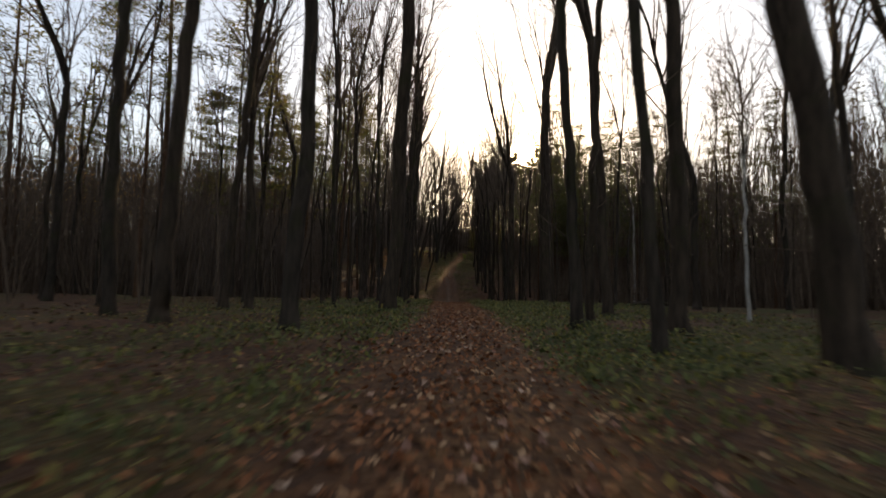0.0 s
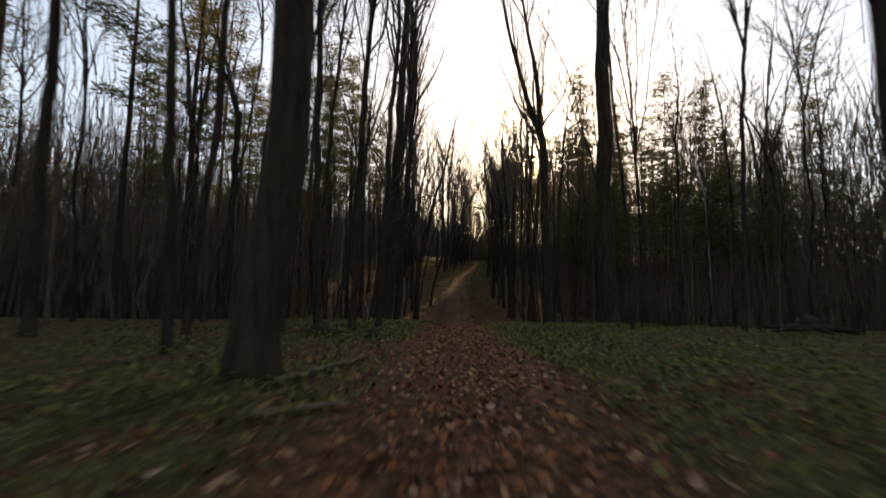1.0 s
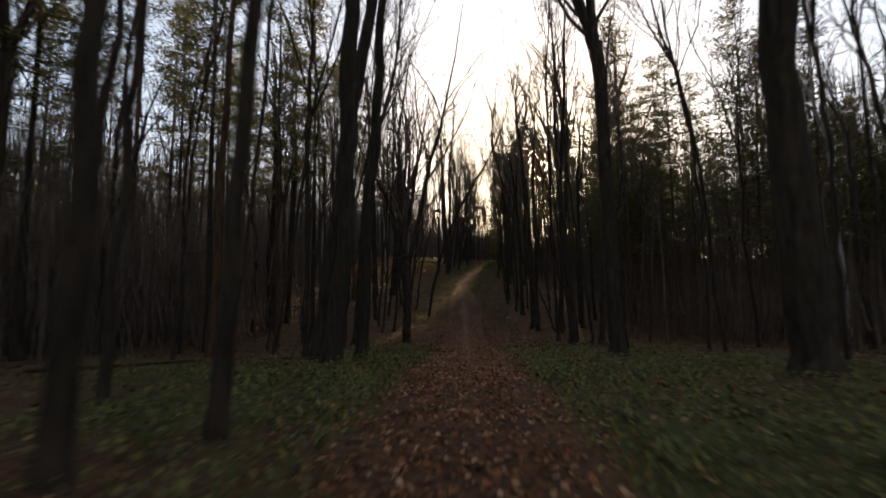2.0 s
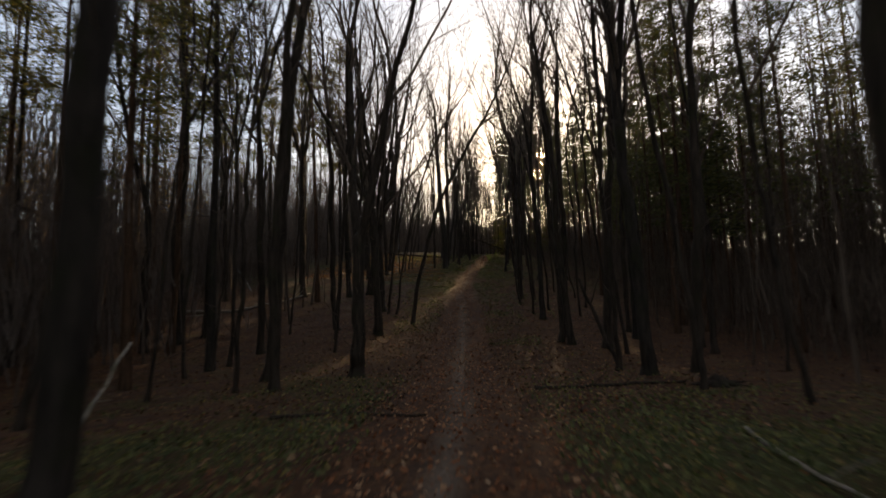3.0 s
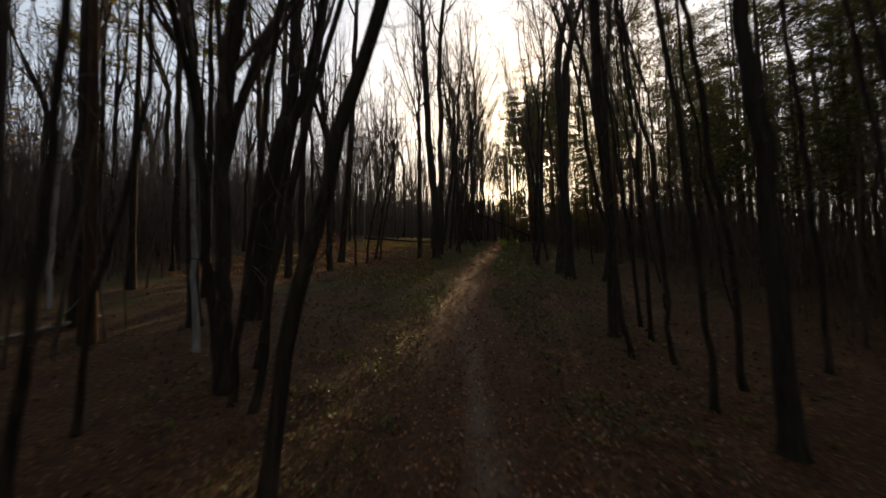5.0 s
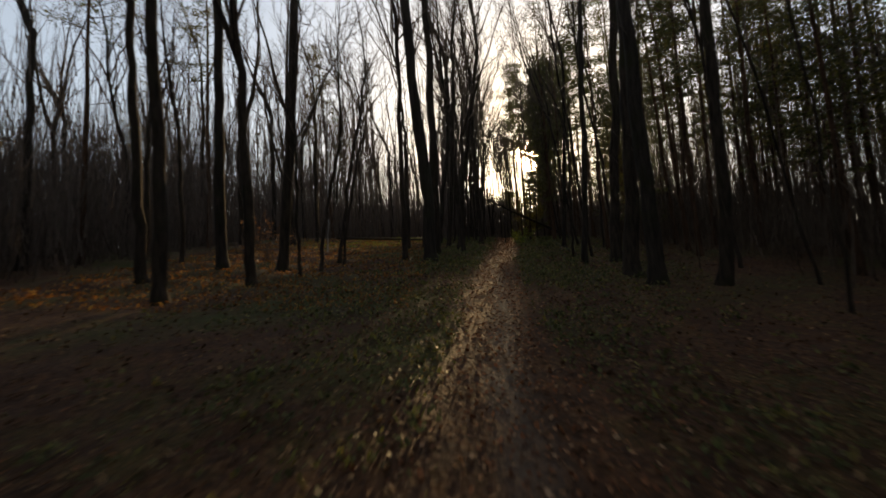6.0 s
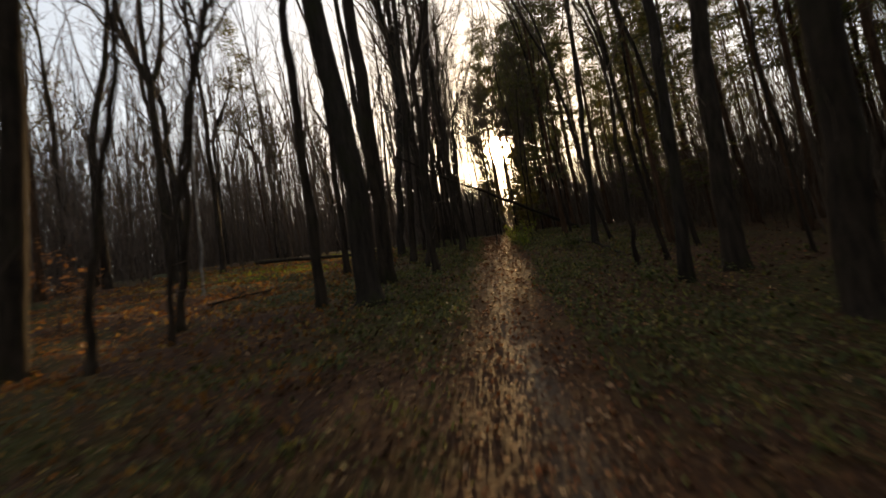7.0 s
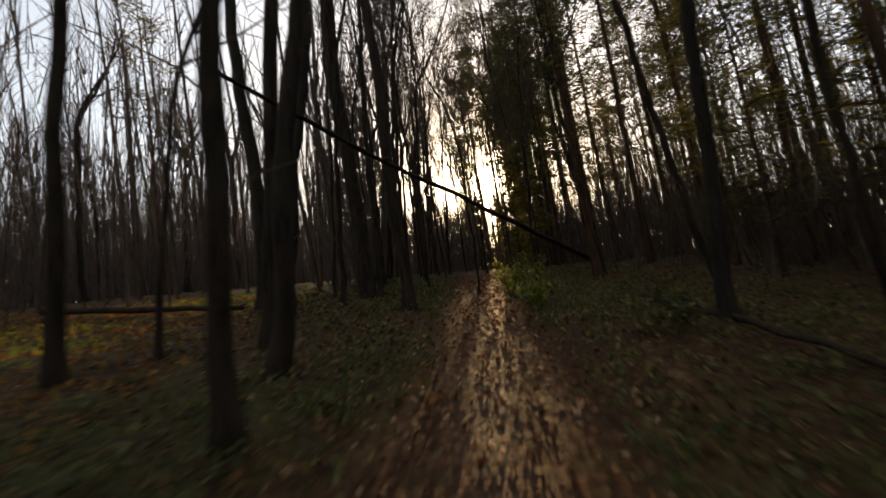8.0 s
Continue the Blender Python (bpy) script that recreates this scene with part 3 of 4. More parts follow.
# young trees full of fine twigs, in front of the pines
TWIGGY = []
for k in range(4):
    made = bare_tree(np.random.default_rng(530 + k), 13.5 + 1.3 * k, 0.11 + 0.015 * k, (0.02 - 0.015 * k, 0.01 * k), 0.5, 1 + k % 2, limbs=10, subs=6, twigs=3, sides=6, thin=0.5, stem_twigs=30)
    TWIGGY.append(tree_parts(made, (BARK, BARK_GREY)[k % 2]))
pick = np.random.default_rng(54)
for x0, x1, y0, y1, n in ((8.5, 25, 20, 47, 17), (-25, -10, 24, 46, 9)):
    for k in range(n):
        x, y = x0 + (x1 - x0) * ((k * 0.618 + 0.2) % 1.0), y0 + (y1 - y0) * (k + pick.uniform(0.1, 0.9)) / n
        if min((x - a) ** 2 + (y - b) ** 2 for a, b in taken) < 0.8:
            continue
        plant("sapling", x, y, TWIGGY[k % 4], "young leafless tree bristling with fine twigs", "young twiggy trees of the wood", pick.uniform(0, 6.28), pick.uniform(0.85, 1.15))
        taken.append((x, y))


def free(x, y, gap):
    return all((x - a) ** 2 + (y - b) ** 2 > gap * gap for a, b in taken)


def lane(x, y):
    """Where the low sun's rays run: the distance across them."""
    return x - math.tan(radians(SUN_AZ)) * (y - 62)


def sun_lane(x, y, pad=0.0):
    """Gaps in the wood through which the low sun reaches the floor."""
    u = lane(x, y)
    return y > (68 if -15.5 < u < -11.3 else 99) and (-15.5 - pad < u < -8.2 + pad) or y > 88 and -2.2 - pad < u < -0.9 + pad


def corridor(y):
    """Half width kept clear on each side of the trail: left, right."""
    return (np.interp(y, [0, 36, 60, 72, 97, 101, 130, 190], [6.5, 7.0, 6.5, 10.5, 9, 2.6, 2.4, 2.2]),
            np.interp(y, [0, 36, 60, 72, 97, 101, 130, 190], [7.0, 7.5, 6.8, 6.5, 6.0, 3.2, 3.2, 3.0]))


def want_pine(x, y):
    off = x - trail_x(y)
    if off > 0:
        return np.interp(y, [20, 40, 52, 66], [0.15, 0.5, 0.75, 0.95])
    return np.interp(y, [0, 45, 60, 75], [0.25, 0.3, 0.25, 0.06])


def plant_random(kind, x, y):
    taken.append((x, y))
    a, sc = rng.uniform(0, 6.28), rng.uniform(0.82, 1.12)
    if kind == "tree":
        plant("tree", x, y, SHAPES[rng.integers(len(SHAPES))], "leafless woodland tree with dark bark among others", "trees of the wood", a, sc)
    else:
        t, c = PINES[rng.integers(len(PINES))]
        plant("pine", x, y, [("trunk", t), ("crown", c)], "tall pine with bare trunk and dark needles high up", "pines of the wood", a, sc)


count = {"tree": 0, "pine": 0}
limit = {"tree": 118, "pine": 80}
tries = 0
while count != limit and tries < 30000:
    tries += 1
    y = rng.uniform(-8, 160)
    x = trail_x(y) + rng.normal(0, 20)
    off, (cl, cr) = x - trail_x(y), corridor(y)
    if -cl < off < cr or not free(x, y, 1.6):
        continue
    kind = "pine" if rng.uniform() < want_pine(x, y) else "tree"
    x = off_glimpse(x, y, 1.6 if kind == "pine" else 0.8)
    if sun_lane(x, y, 2.0 if kind == "pine" else 0.5) and (kind == "pine" or rng.uniform() < (0.6 if lane(x, y) > -5 else 0.95)):
        continue
    if count[kind] >= limit[kind]:
        continue
    count[kind] += 1
    plant_random(kind, x, y)

# pines at the bend, crowns high enough for the sun to pass under
for k, (x, y, h, d) in enumerate([(7.1, 112, 18.5, 0.26), (8.0, 125, 24, 0.36), (10.2, 119, 21, 0.3), (11.6, 128, 23, 0.34), (9.9, 114, 19, 0.28),
                                  (12.6, 122, 22, 0.32), (11.0, 113, 20, 0.3), (13.0, 132, 23, 0.34), (10.9, 121, 20, 0.26),
                                  (10.9, 109, 19, 0.3), (12.4, 117, 22, 0.32), (13.6, 126, 22, 0.3), (8.9, 138, 19, 0.26), (9.6, 147, 20, 0.28), (8.4, 141, 16, 0.24), (10.2, 152, 21, 0.28), (10.2, 116.5, 15, 0.22), (9.8, 112.5, 14, 0.2)]):
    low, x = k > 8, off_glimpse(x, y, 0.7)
    t, w, c = pine(np.random.default_rng(640 + k), h, d, 24 if low else 28, 44 if low else 56, 0.32 if low else 0.46 if y < 120 else 0.5, 1.2 if k > 14 or y > 132 else 1.7 if low else 2.3, 0.38)
    t.add(np.concatenate(w.v), quads=np.concatenate(w.q))
    plant("pine", x, y, [("trunk", t.mesh("trunk", BARK_PINE)), ("crown", c.mesh("crown", NEEDLE, False))],
          "pine with high dark crown at the bend of the trail", "pines at the bend")
    taken.append((x, y))

# mostly pines added to keep direct sun off the trail and hollow
for k, (x, y, h, d, low) in enumerate([(7.0, 98, 19, 0.26, 0.16), (9.3, 103.5, 18, 0.26, 0.3), (8.5, 107, 19, 0.26, 0.22), (7.6, 89.5, 16, 0.22, 0.4),
                                       (6.35, 105, 5.6, 0.09, 0.12), (7.1, 105.5, 5.9, 0.1, 0.12), (9.5, 125.5, 6.8, 0.12, 0.12), (9.05, 125.0, 24, 0.2, 0.44), (9.1, 131.0, 22.5, 0.2, 0.47), (10.6, 143, 24, 0.3, 0.66), (13.0, 141, 24.5, 0.32, 0.66), (11.9, 131, 21, 0.26, 0.42), (16.2, 124.5, 24, 0.3, 0.5), (10.7, 95.4, 10.5, 0.13, 0.14), (12.5, 99.5, 11, 0.14, 0.14), (11.6, 92.5, 9.5, 0.12, 0.14),
                                       (6.75, 127.4, 6.8, 0.12, 0.1), (7.35, 125.6, 6.4, 0.11, 0.1), (7.7, 129.5, 7.2, 0.12, 0.1)]):
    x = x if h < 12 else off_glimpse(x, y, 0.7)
    t, w, c = pine(np.random.default_rng(655 + k), h, d, 24 if h < 23 else 30, 40 if h < 23 else 54, low, 2.4 if h > 23 else 0.7 if h < 6 else 1.9 if low == 0.55 else 1.25, 0.38)
    t.add(np.concatenate(w.v), quads=np.concatenate(w.q))
    plant("pine", x, y, [("trunk", t.mesh("trunk", BARK_PINE)), ("crown", c.mesh("crown", NEEDLE, False))],
          "slim dark pine beside the trail on the rise" if h > 10 else "young bushy pine low beside the trail's bend", "pines at the bend")
    taken.append((x, y))

# younger pines with crowns that begin lower, on the right of the trail
LOW_PINES = []
for k in range(5):
    t, w, c = pine(np.random.default_rng(780 + k), 15.5 + 1.1 * k, 0.2 + 0.02 * k, 24, 62, 0.36 + 0.05 * (k % 3), 2.3, 0.42)
    t.add(np.concatenate(w.v), quads=np.concatenate(w.q))
    LOW_PINES.append((t.mesh("trunk", BARK_PINE), c.mesh("crown", NEEDLE, False)))
rng = np.random.default_rng(79)
for x0, x1, y0, y1, n in ((10, 19, 43, 70, 5), (10.5, 22, 70, 98, 4), (9.5, 30, 99, 124, 15), (20, 34, 60, 100, 4)):
    set_here = 0
    while set_here < n:
        x, y = rng.uniform(x0, x1), rng.uniform(y0, y1)
        if not free(x, y, 1.5) or (y > 88 and lane(x, y) < 1.6):
            continue
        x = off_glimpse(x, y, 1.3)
        t, c = LOW_PINES[rng.integers(5)]
        plant("pine", x, y, [("trunk", t), ("crown", c)], "slim pine with dark green crown over bare lower stem", "pines of the wood", rng.uniform(0, 6.28), rng.uniform(0.88, 1.12))
        taken.append((x, y))
        set_here += 1

# pines closing the wood on the right
for k, (x, y) in enumerate([(13.5, 79.5), (17.5, 77), (15, 91.5), (20, 86), (13, 57), (15.5, 62.5), (11.5, 70.0), (14.5, 99.0), (20.5, 97.0), (17.0, 111.0), (17.0, 68.0), (13.4, 64.5), (21.0, 64.0)]):
    t, c = PINES[k % 5]
    plant("pine", x, y, [("trunk", t), ("crown", c)], "tall pine with bare trunk and dark needles high up", "pines of the wood", 1.3 * k, 0.9 + 0.03 * (k % 5))
    taken.append((x, y))

# pines over the hollow
for k, (x, y) in enumerate([(-10.5, 57.5), (-24.0, 68.0), (-19.0, 61.0), (-12.2, 52.2), (-16.5, 55.5), (-21.0, 66.0), (-20.0, 57.0), (-9.6, 64.5), (-24.0, 62.0), (-22.5, 72.0), (-14.6, 48.6), (-18.6, 50.5)]):
    t, c = PINES[(k + 2) % 5]
    plant("pine", x, y, [("trunk", t), ("crown", c)], "tall pine with bare trunk and dark needles high up", "pines of the wood", 0.9 * k, 0.88 + 0.04 * (k % 5))
    taken.append((x, y))

# larches built as pines; sunlit yellow-green is put into the needle colour
for k, (x, y, h) in enumerate([(-10.5, 41, 21), (-8.4, 48.5, 22), (-12.5, 56, 23), (-17.5, 50, 22), (-14, 36, 19), (-21, 63, 23), (-17, 74, 22), (-24, 47, 21), (-22, 30, 20), (-9.5, 70, 21), (-25, 82, 22), (-13, 29, 20), (-13.0, 70.8, 25)]):
    t, w, c = pine(np.random.default_rng(670 + k), h, 0.3, 32, 66, 0.45, 2.4, 0.42)
    t.add(np.concatenate(w.v), quads=np.concatenate(w.q))
    plant("larch", x, y, [("trunk", t.mesh("trunk", BARK_GREY)), ("crown", c.mesh("crown", LARCH_LIT, False))],
          "tall larch, thin needles tinted sunlit yellow-green high up", "larches in the wood")
    taken.append((x, y))

# thin twiggy stems added in the gap to break the sunlight up
for k in range(9):
    rng = np.random.default_rng(700 + k)
    y = 97.0 + 1.9 * k
    x = math.tan(radians(SUN_AZ)) * (y - 62) + (-2.6, -0.8, -1.5, -0.3, -2.5)[k % 5]
    made = bare_tree(rng, rng.uniform(10.5, 13.0), rng.uniform(0.06, 0.09), (rng.normal(0, 0.05), rng.normal(0, 0.03)), 0.36 if k < 3 else 0.6 if k in (4, 5, 6) else 0.28, 1, limbs=12, subs=6, twigs=5, sides=5, thin=0.4, stem_twigs=2)
    plant("sapling", x, y, tree_parts(made, BARK), "thin leafless young tree at the trail's edge", "young trees beside the trail")
# further stems added to dim the sun streak left of the trail
for k in range(7):
    rng = np.random.default_rng(740 + k)
    y = 112.5 + 2.2 * k
    x = math.tan(radians(SUN_AZ)) * (y - 62) + (-3.9, -3.0, -3.4, -4.1, -2.9, -3.7, -3.1)[k]
    made = bare_tree(rng, rng.uniform(11.5, 14.0), rng.uniform(0.08, 0.11), (rng.normal(0, 0.03), rng.normal(0, 0.03)), 0.42, 1, limbs=13, subs=6, twigs=4, sides=5, thin=0.45, stem_twigs=2)
    plant("sapling", x, y, tree_parts(made, BARK), "thin leafless young tree at the trail's edge", "young trees beside the trail")
# a stand of slender whips where the trail tops the rise
for k in range(19):
    rng = np.random.default_rng(720 + k)
    y = 97.5 + 1.4 * k
    x = min(0.2 + 2.6 * ((k * 0.618) % 1.0) + (0.06 if k < 10 else 0.09) * (y - 96), trail_x(y) - 1.05)
    made = bare_tree(rng, rng.uniform(11.0, 15.0), rng.uniform(0.07, 0.12), (rng.normal(0.01, 0.05), rng.normal(0, 0.03)), 0.45, 1, limbs=8, subs=4, twigs=3, sides=5, thin=0.4, stem_twigs=2)
    plant("sapling", x, y, tree_parts(made, BARK), "slender leafless whip in a stand on the rise", "young trees on the rise")
# tall pines on the crest behind it, added to shade the hollow's floor
for k, (x, y) in enumerate([(10.2, 134), (12.6, 129.5), (13.6, 135.5), (15.2, 130), (17.0, 134), (18.8, 129), (12.3, 141), (14.8, 141), (18.0, 140), (20.5, 134)]):
    t, w, c = pine(np.random.default_rng(760 + k), 26 + (k % 3), 0.24, 32, 56, 0.57, 2.3, 0.42)
    t.add(np.concatenate(w.v), quads=np.concatenate(w.q))
    plant("pine", x, y, [("trunk", t.mesh("trunk", BARK_PINE)), ("crown", c.mesh("crown", NEEDLE, False))],
          "tall pine with dense high crown on the crest", "pines at the bend")
rng = np.random.default_rng(8)

# ---- far wood: stems and brush in a few large meshes ----
def far_wood(name, seed, n, area, hmin, hmax, mat, label, branches, twig_len, in_gap=False, branch_from=0.3):
    rng = np.random.default_rng(seed)
    b = Build()
    made = 0
    while made < n:
        x, y = rng.uniform(area[0], area[1]), rng.uniform(area[2], area[3])
        off = x - trail_x(min(y, 200))
        near = 9 if y < 100 else 3.4
        if abs(off) < near or (y > 84 and -3.0 < lane(x, y) < 0.3) or (sun_lane(x, y) and not (in_gap and lane(x, y) < -5) and rng.uniform() < (1.0 if lane(x, y) > -5 else 0.88)):
            continue
        made += 1
        h, z = rng.uniform(hmin, hmax), float(land(x, y))
        r = h * rng.uniform(0.003, 0.005) if in_gap else h * rng.uniform(0.004, 0.0085)
        st = wander(rng, (x, y, z - 0.2), (rng.normal(0, 0.05), rng.normal(0, 0.05), 1), h, 5, 0.04, 0.02)
        b.tube(st, r * np.array([1, 0.9, 0.75, 0.55, 0.32, 0.08]), 4, close=False)
        for k in range(branches):
            p, d = on_line(st, rng.uniform(branch_from, 1.0))
            br = wander(rng, p, branch_out(rng, d, rng.uniform(0.35, 0.9)), twig_len * rng.uniform(0.5, 1.2), 2, 0.15, 0.1)
            b.tube(br, [r * 0.3 + 0.006, r * 0.2 + 0.005, 0.006], 3, close=False)
    return tagged(new(name, b.mesh(name, mat)), label, "woodland", kind="stuff")


far_wood("thicket", 11, 680, (-45, 45, 4, 120), 4, 11, TWIG, "dense thicket of thin dark stems between the trees", 6, 1.8)
far_wood("far_wood_left", 12, 340, (-150, -30, 0, 230), 13, 21, TWIG_HAZED, "far leafless wood of dark stems and twigs", 8, 3.6)
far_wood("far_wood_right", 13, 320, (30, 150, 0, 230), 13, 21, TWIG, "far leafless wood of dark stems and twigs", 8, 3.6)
far_wood("far_wood_ahead", 14, 400, (-60, 60, 120, 190), 10, 17, TWIG_HAZED, "far leafless wood on the rise ahead", 14, 2.6)


far_wood("slender_stand", 15, 95, (-24, 2, 99, 124), 15, 21, TWIG, "stand of slender leafless stems on the slope", 10, 2.4, True, 0.5)


def far_pines(name, seed, n, areas, mat, label, hmin=16, hmax=23, blades=18, size=0.8):
    rng = np.random.default_rng(seed)
    wood, crown = Build(), Build()
    for k in range(n):
        x0, x1, y0, y1 = areas[k % len(areas)]
        for _ in range(30):
            x, y = rng.uniform(x0, x1), rng.uniform(y0, y1)
            if abs(x - trail_x(min(y, 200))) > 5 and not sun_lane(x, y, 2.4):
                break
        else:
            continue
        h = rng.uniform(hmin, hmax)
        t, w, c = pine(rng, h, h * 0.016, 16, blades, 0.4, 2.8, size)
        o = np.array([x, y, float(land(x, y))])
        wood.add(np.concatenate(t.v) + o, quads=np.concatenate(t.q), tris=np.concatenate(t.t))
        crown.add(np.concatenate(c.v) + o, tris=np.concatenate(c.t))
    base = tagged(new(name, wood.mesh(name, BARK_PINE)), label, "woodland", kind="stuff")
    part("crown", crown.mesh("crown", mat, False), base)


far_pines("far_pines", 21, 170, [(-110, -28, 30, 190), (30, 110, 20, 190), (10, 60, 110, 200), (-90, -30, 60, 160), (19, 38, 50, 110)], NEEDLE, "far pines standing over the leafless wood")
far_pines("mid_pines", 23, 42, [(14, 38, 46, 96)], NEEDLE, "dense dark young pines behind the stems", 9.5, 13.0, 40, 0.6)
far_pines("golden_trees", 22, 26, [(-75, -28, 40, 120)], GOLD, "far trees with golden autumn leaves", 11, 16)


def brush(name, seed, n, areas, top, label, gaps=True, mat=TWIG_HAZED):
    """Undergrowth too fine to tell apart: thin upright sprays, thickest near the ground."""
    rng = np.random.default_rng(seed)
    k = rng.integers(0, len(areas), n)
    box = np.array(areas, float)[k]
    x, y = rng.uniform(box[:, 0], box[:, 1]), rng.uniform(box[:, 2], box[:, 3])
    ragged = np.minimum(4.0, 0.12 * (box[:, 1] - box[:, 0]))       # no straight edge to the brush
    x, y = x + rng.normal(0, 1, n) * ragged, y + rng.normal(0, 1, n) * ragged
    u = lane(x, y)
    under = (u > -3.2) & (u < -0.3) & (y > 80)          # stays low beneath the sun
    shut = ~(((y > 99) & (y < 133) & (u > -15) & (u < -8.2)) | (under & (y < 126)))
    shut = (shut | ((not gaps) & (u > -5) & ~(under & (y < 118)))) & ((np.abs(x - trail_x(y)) > (4 if gaps else 0)) | (y > 142))
    x, y, under = x[shut], y[shut], under[shut]
    m = len(x)
    z = land(x, y) + top * rng.uniform(0, 1, m) ** 1.25 * (0.75 + 0.5 * patchy(x, y, 0.23, 2.0)) * np.where(under, np.minimum(1, np.where(y > 143, 9.0, 3.6) / top), 1.0) - 0.5
    ln, wd = rng.uniform(2.0, 5.5, (m, 1)) * min(1, 0.3 + top / 14), rng.uniform(0.016, 0.048, (m, 1))
    ln = ln * np.where(under, 0.5, 1.0)[:, None]
    way = rng.normal(0, 1, (m, 3)) * np.array([0.16, 0.16, 0.0]) + np.array([0, 0, 1.0])
    way /= np.linalg.norm(way, axis=1, keepdims=True)
    side = np.cross(way, rng.normal(0, 1, (m, 3)))
    side /= np.linalg.norm(side, axis=1, keepdims=True)
    c = np.stack([x, y, z], 1)
    v = np.stack([c - side * wd, c + side * wd, c + way * ln], 1).reshape(-1, 3)
    return tagged(new(name, fill_mesh(name, v, [np.arange(3 * m).reshape(-1, 3)], mat)), label, "undergrowth", kind="stuff")


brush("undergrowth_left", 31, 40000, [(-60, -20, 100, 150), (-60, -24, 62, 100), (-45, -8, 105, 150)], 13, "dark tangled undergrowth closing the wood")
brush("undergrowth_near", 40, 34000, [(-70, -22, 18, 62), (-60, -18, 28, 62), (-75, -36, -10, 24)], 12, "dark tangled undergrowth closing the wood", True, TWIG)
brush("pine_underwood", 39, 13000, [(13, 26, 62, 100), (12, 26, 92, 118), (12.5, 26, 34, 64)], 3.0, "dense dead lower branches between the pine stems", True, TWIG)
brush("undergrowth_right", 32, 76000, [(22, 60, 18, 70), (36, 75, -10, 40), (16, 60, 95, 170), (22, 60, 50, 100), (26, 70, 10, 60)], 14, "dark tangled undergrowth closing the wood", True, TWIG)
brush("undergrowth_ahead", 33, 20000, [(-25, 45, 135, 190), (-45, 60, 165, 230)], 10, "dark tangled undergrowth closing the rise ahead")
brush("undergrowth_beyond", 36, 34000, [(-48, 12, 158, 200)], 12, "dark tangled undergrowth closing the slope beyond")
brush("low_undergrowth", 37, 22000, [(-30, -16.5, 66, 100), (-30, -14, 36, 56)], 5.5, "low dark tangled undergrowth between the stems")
brush("crest_stems", 38, 6500, [(-2.5, 0.3, 100, 112), (-1.5, 2.0, 112, 126)], 10, "dense thin upright stems beside the trail on the crest")
brush("bushes_ahead", 35, 15000, [(-32, 20, 112, 140), (-6, 16, 116, 135)], 4.2, "low bare bushes over the crest ahead", False)
# added out of view behind the start, to block skylight from the back
brush("unseen_brush_behind", 34, 12000, [(-75, 75, -75, -30)], 14, "dark tangled undergrowth closing the wood")

# ---- fallen leaves and herbs on the floor ----
def scatter(rng, n, y0, y1, reach):
    y = rng.uniform(y0, y1, n)
    x = trail_x(y) + rng.normal(0, 1, n) * reach
    return x, y


def leaf_mesh(name, x, y, z, size, tilt, rng, mat, simple=False):
    """Each leaf is a folded blade of four faces, or of two where it is simple."""
    m = len(x)
    a, flat = rng.uniform(0, 6.283, m), rng.normal(0, tilt, (m, 2))
    ax = np.stack([np.cos(a), np.sin(a), flat[:, 0]], 1)
    bx = np.stack([-np.sin(a), np.cos(a), flat[:, 1]], 1)
    up = np.array([0, 0, 1.0])
    c = np.stack([x, y, z], 1)
    L, Wd = size[:, None], size[:, None] * rng.uniform(0.28, 0.45, (m, 1))
    curl = size[:, None] * rng.uniform(-0.12, 0.3, (m, 1))
    v = np.stack([c - ax * L * 0.5, c + bx * Wd + up * curl, c + ax * L * 0.5 + up * curl * 0.7, c - bx * Wd + up * curl, c + ax * L * 0.05], 1).reshape(-1, 3)
    if simple:
        v = v.reshape(m, 5, 3)[:, :4].reshape(-1, 3)
        o = 4 * np.arange(m)[:, None]
        return fill_mesh(name, v, [np.concatenate([o + np.array(t) for t in ((0, 2, 1), (0, 3, 2))])], mat)
    o = 5 * np.arange(m)[:, None]
    tris = np.concatenate([o + np.array(t) for t in ((0, 4, 1), (1, 4, 2), (2, 4, 3), (3, 4, 0))])
    return fill_mesh(name, v, [tris], mat)


rng = np.random.default_rng(41)
lx, ly = [], []
for n, y0, y1, reach in ((9000, 0.5, 32, 0.75), (4000, 0.5, 32, 3.0), (9000, 30, 62, 1.6), (4500, 30, 66, 4.0), (8000, 62, 104, 0.6), (3500, 62, 104, 3.5), (1500, 74, 100, 5.5)):
    x, y = scatter(rng, n, y0, y1, reach)
    lx.append(x), ly.append(y)
lx, ly = np.concatenate(lx), np.concatenate(ly)
for at, flat in ((ly < 34, False), (ly >= 34, True)):
    x, y = lx[at], ly[at]
    me = leaf_mesh("leaf_litter", x, y, land(x, y) + rng.uniform(0.005, 0.04, len(x)), rng.uniform(0.04, 0.095, len(x)), 0.35, rng, LITTER, flat)
    tagged(new("leaf_litter", me), "dry brown fallen leaves strewn over the trail", "leaf litter", kind="stuff")

x = np.r_[rng.uniform(-13, 14, 46000), rng.normal(0.5, 4.0, 30000)]
y = np.r_[rng.uniform(2, 104, 46000), rng.uniform(40, 100, 30000)]
keep = np.abs(x - trail_x(y)) > 1.2
x, y = x[keep], y[keep]
me = leaf_mesh("scattered_leaves", x, y, land(x, y) + rng.uniform(0.005, 0.06, len(x)), rng.uniform(0.045, 0.10, len(x)), 0.4, rng, DULL, True)
tagged(new("scattered_leaves", me), "dull brown leaves scattered among herbs and stems", "leaf litter", kind="stuff")

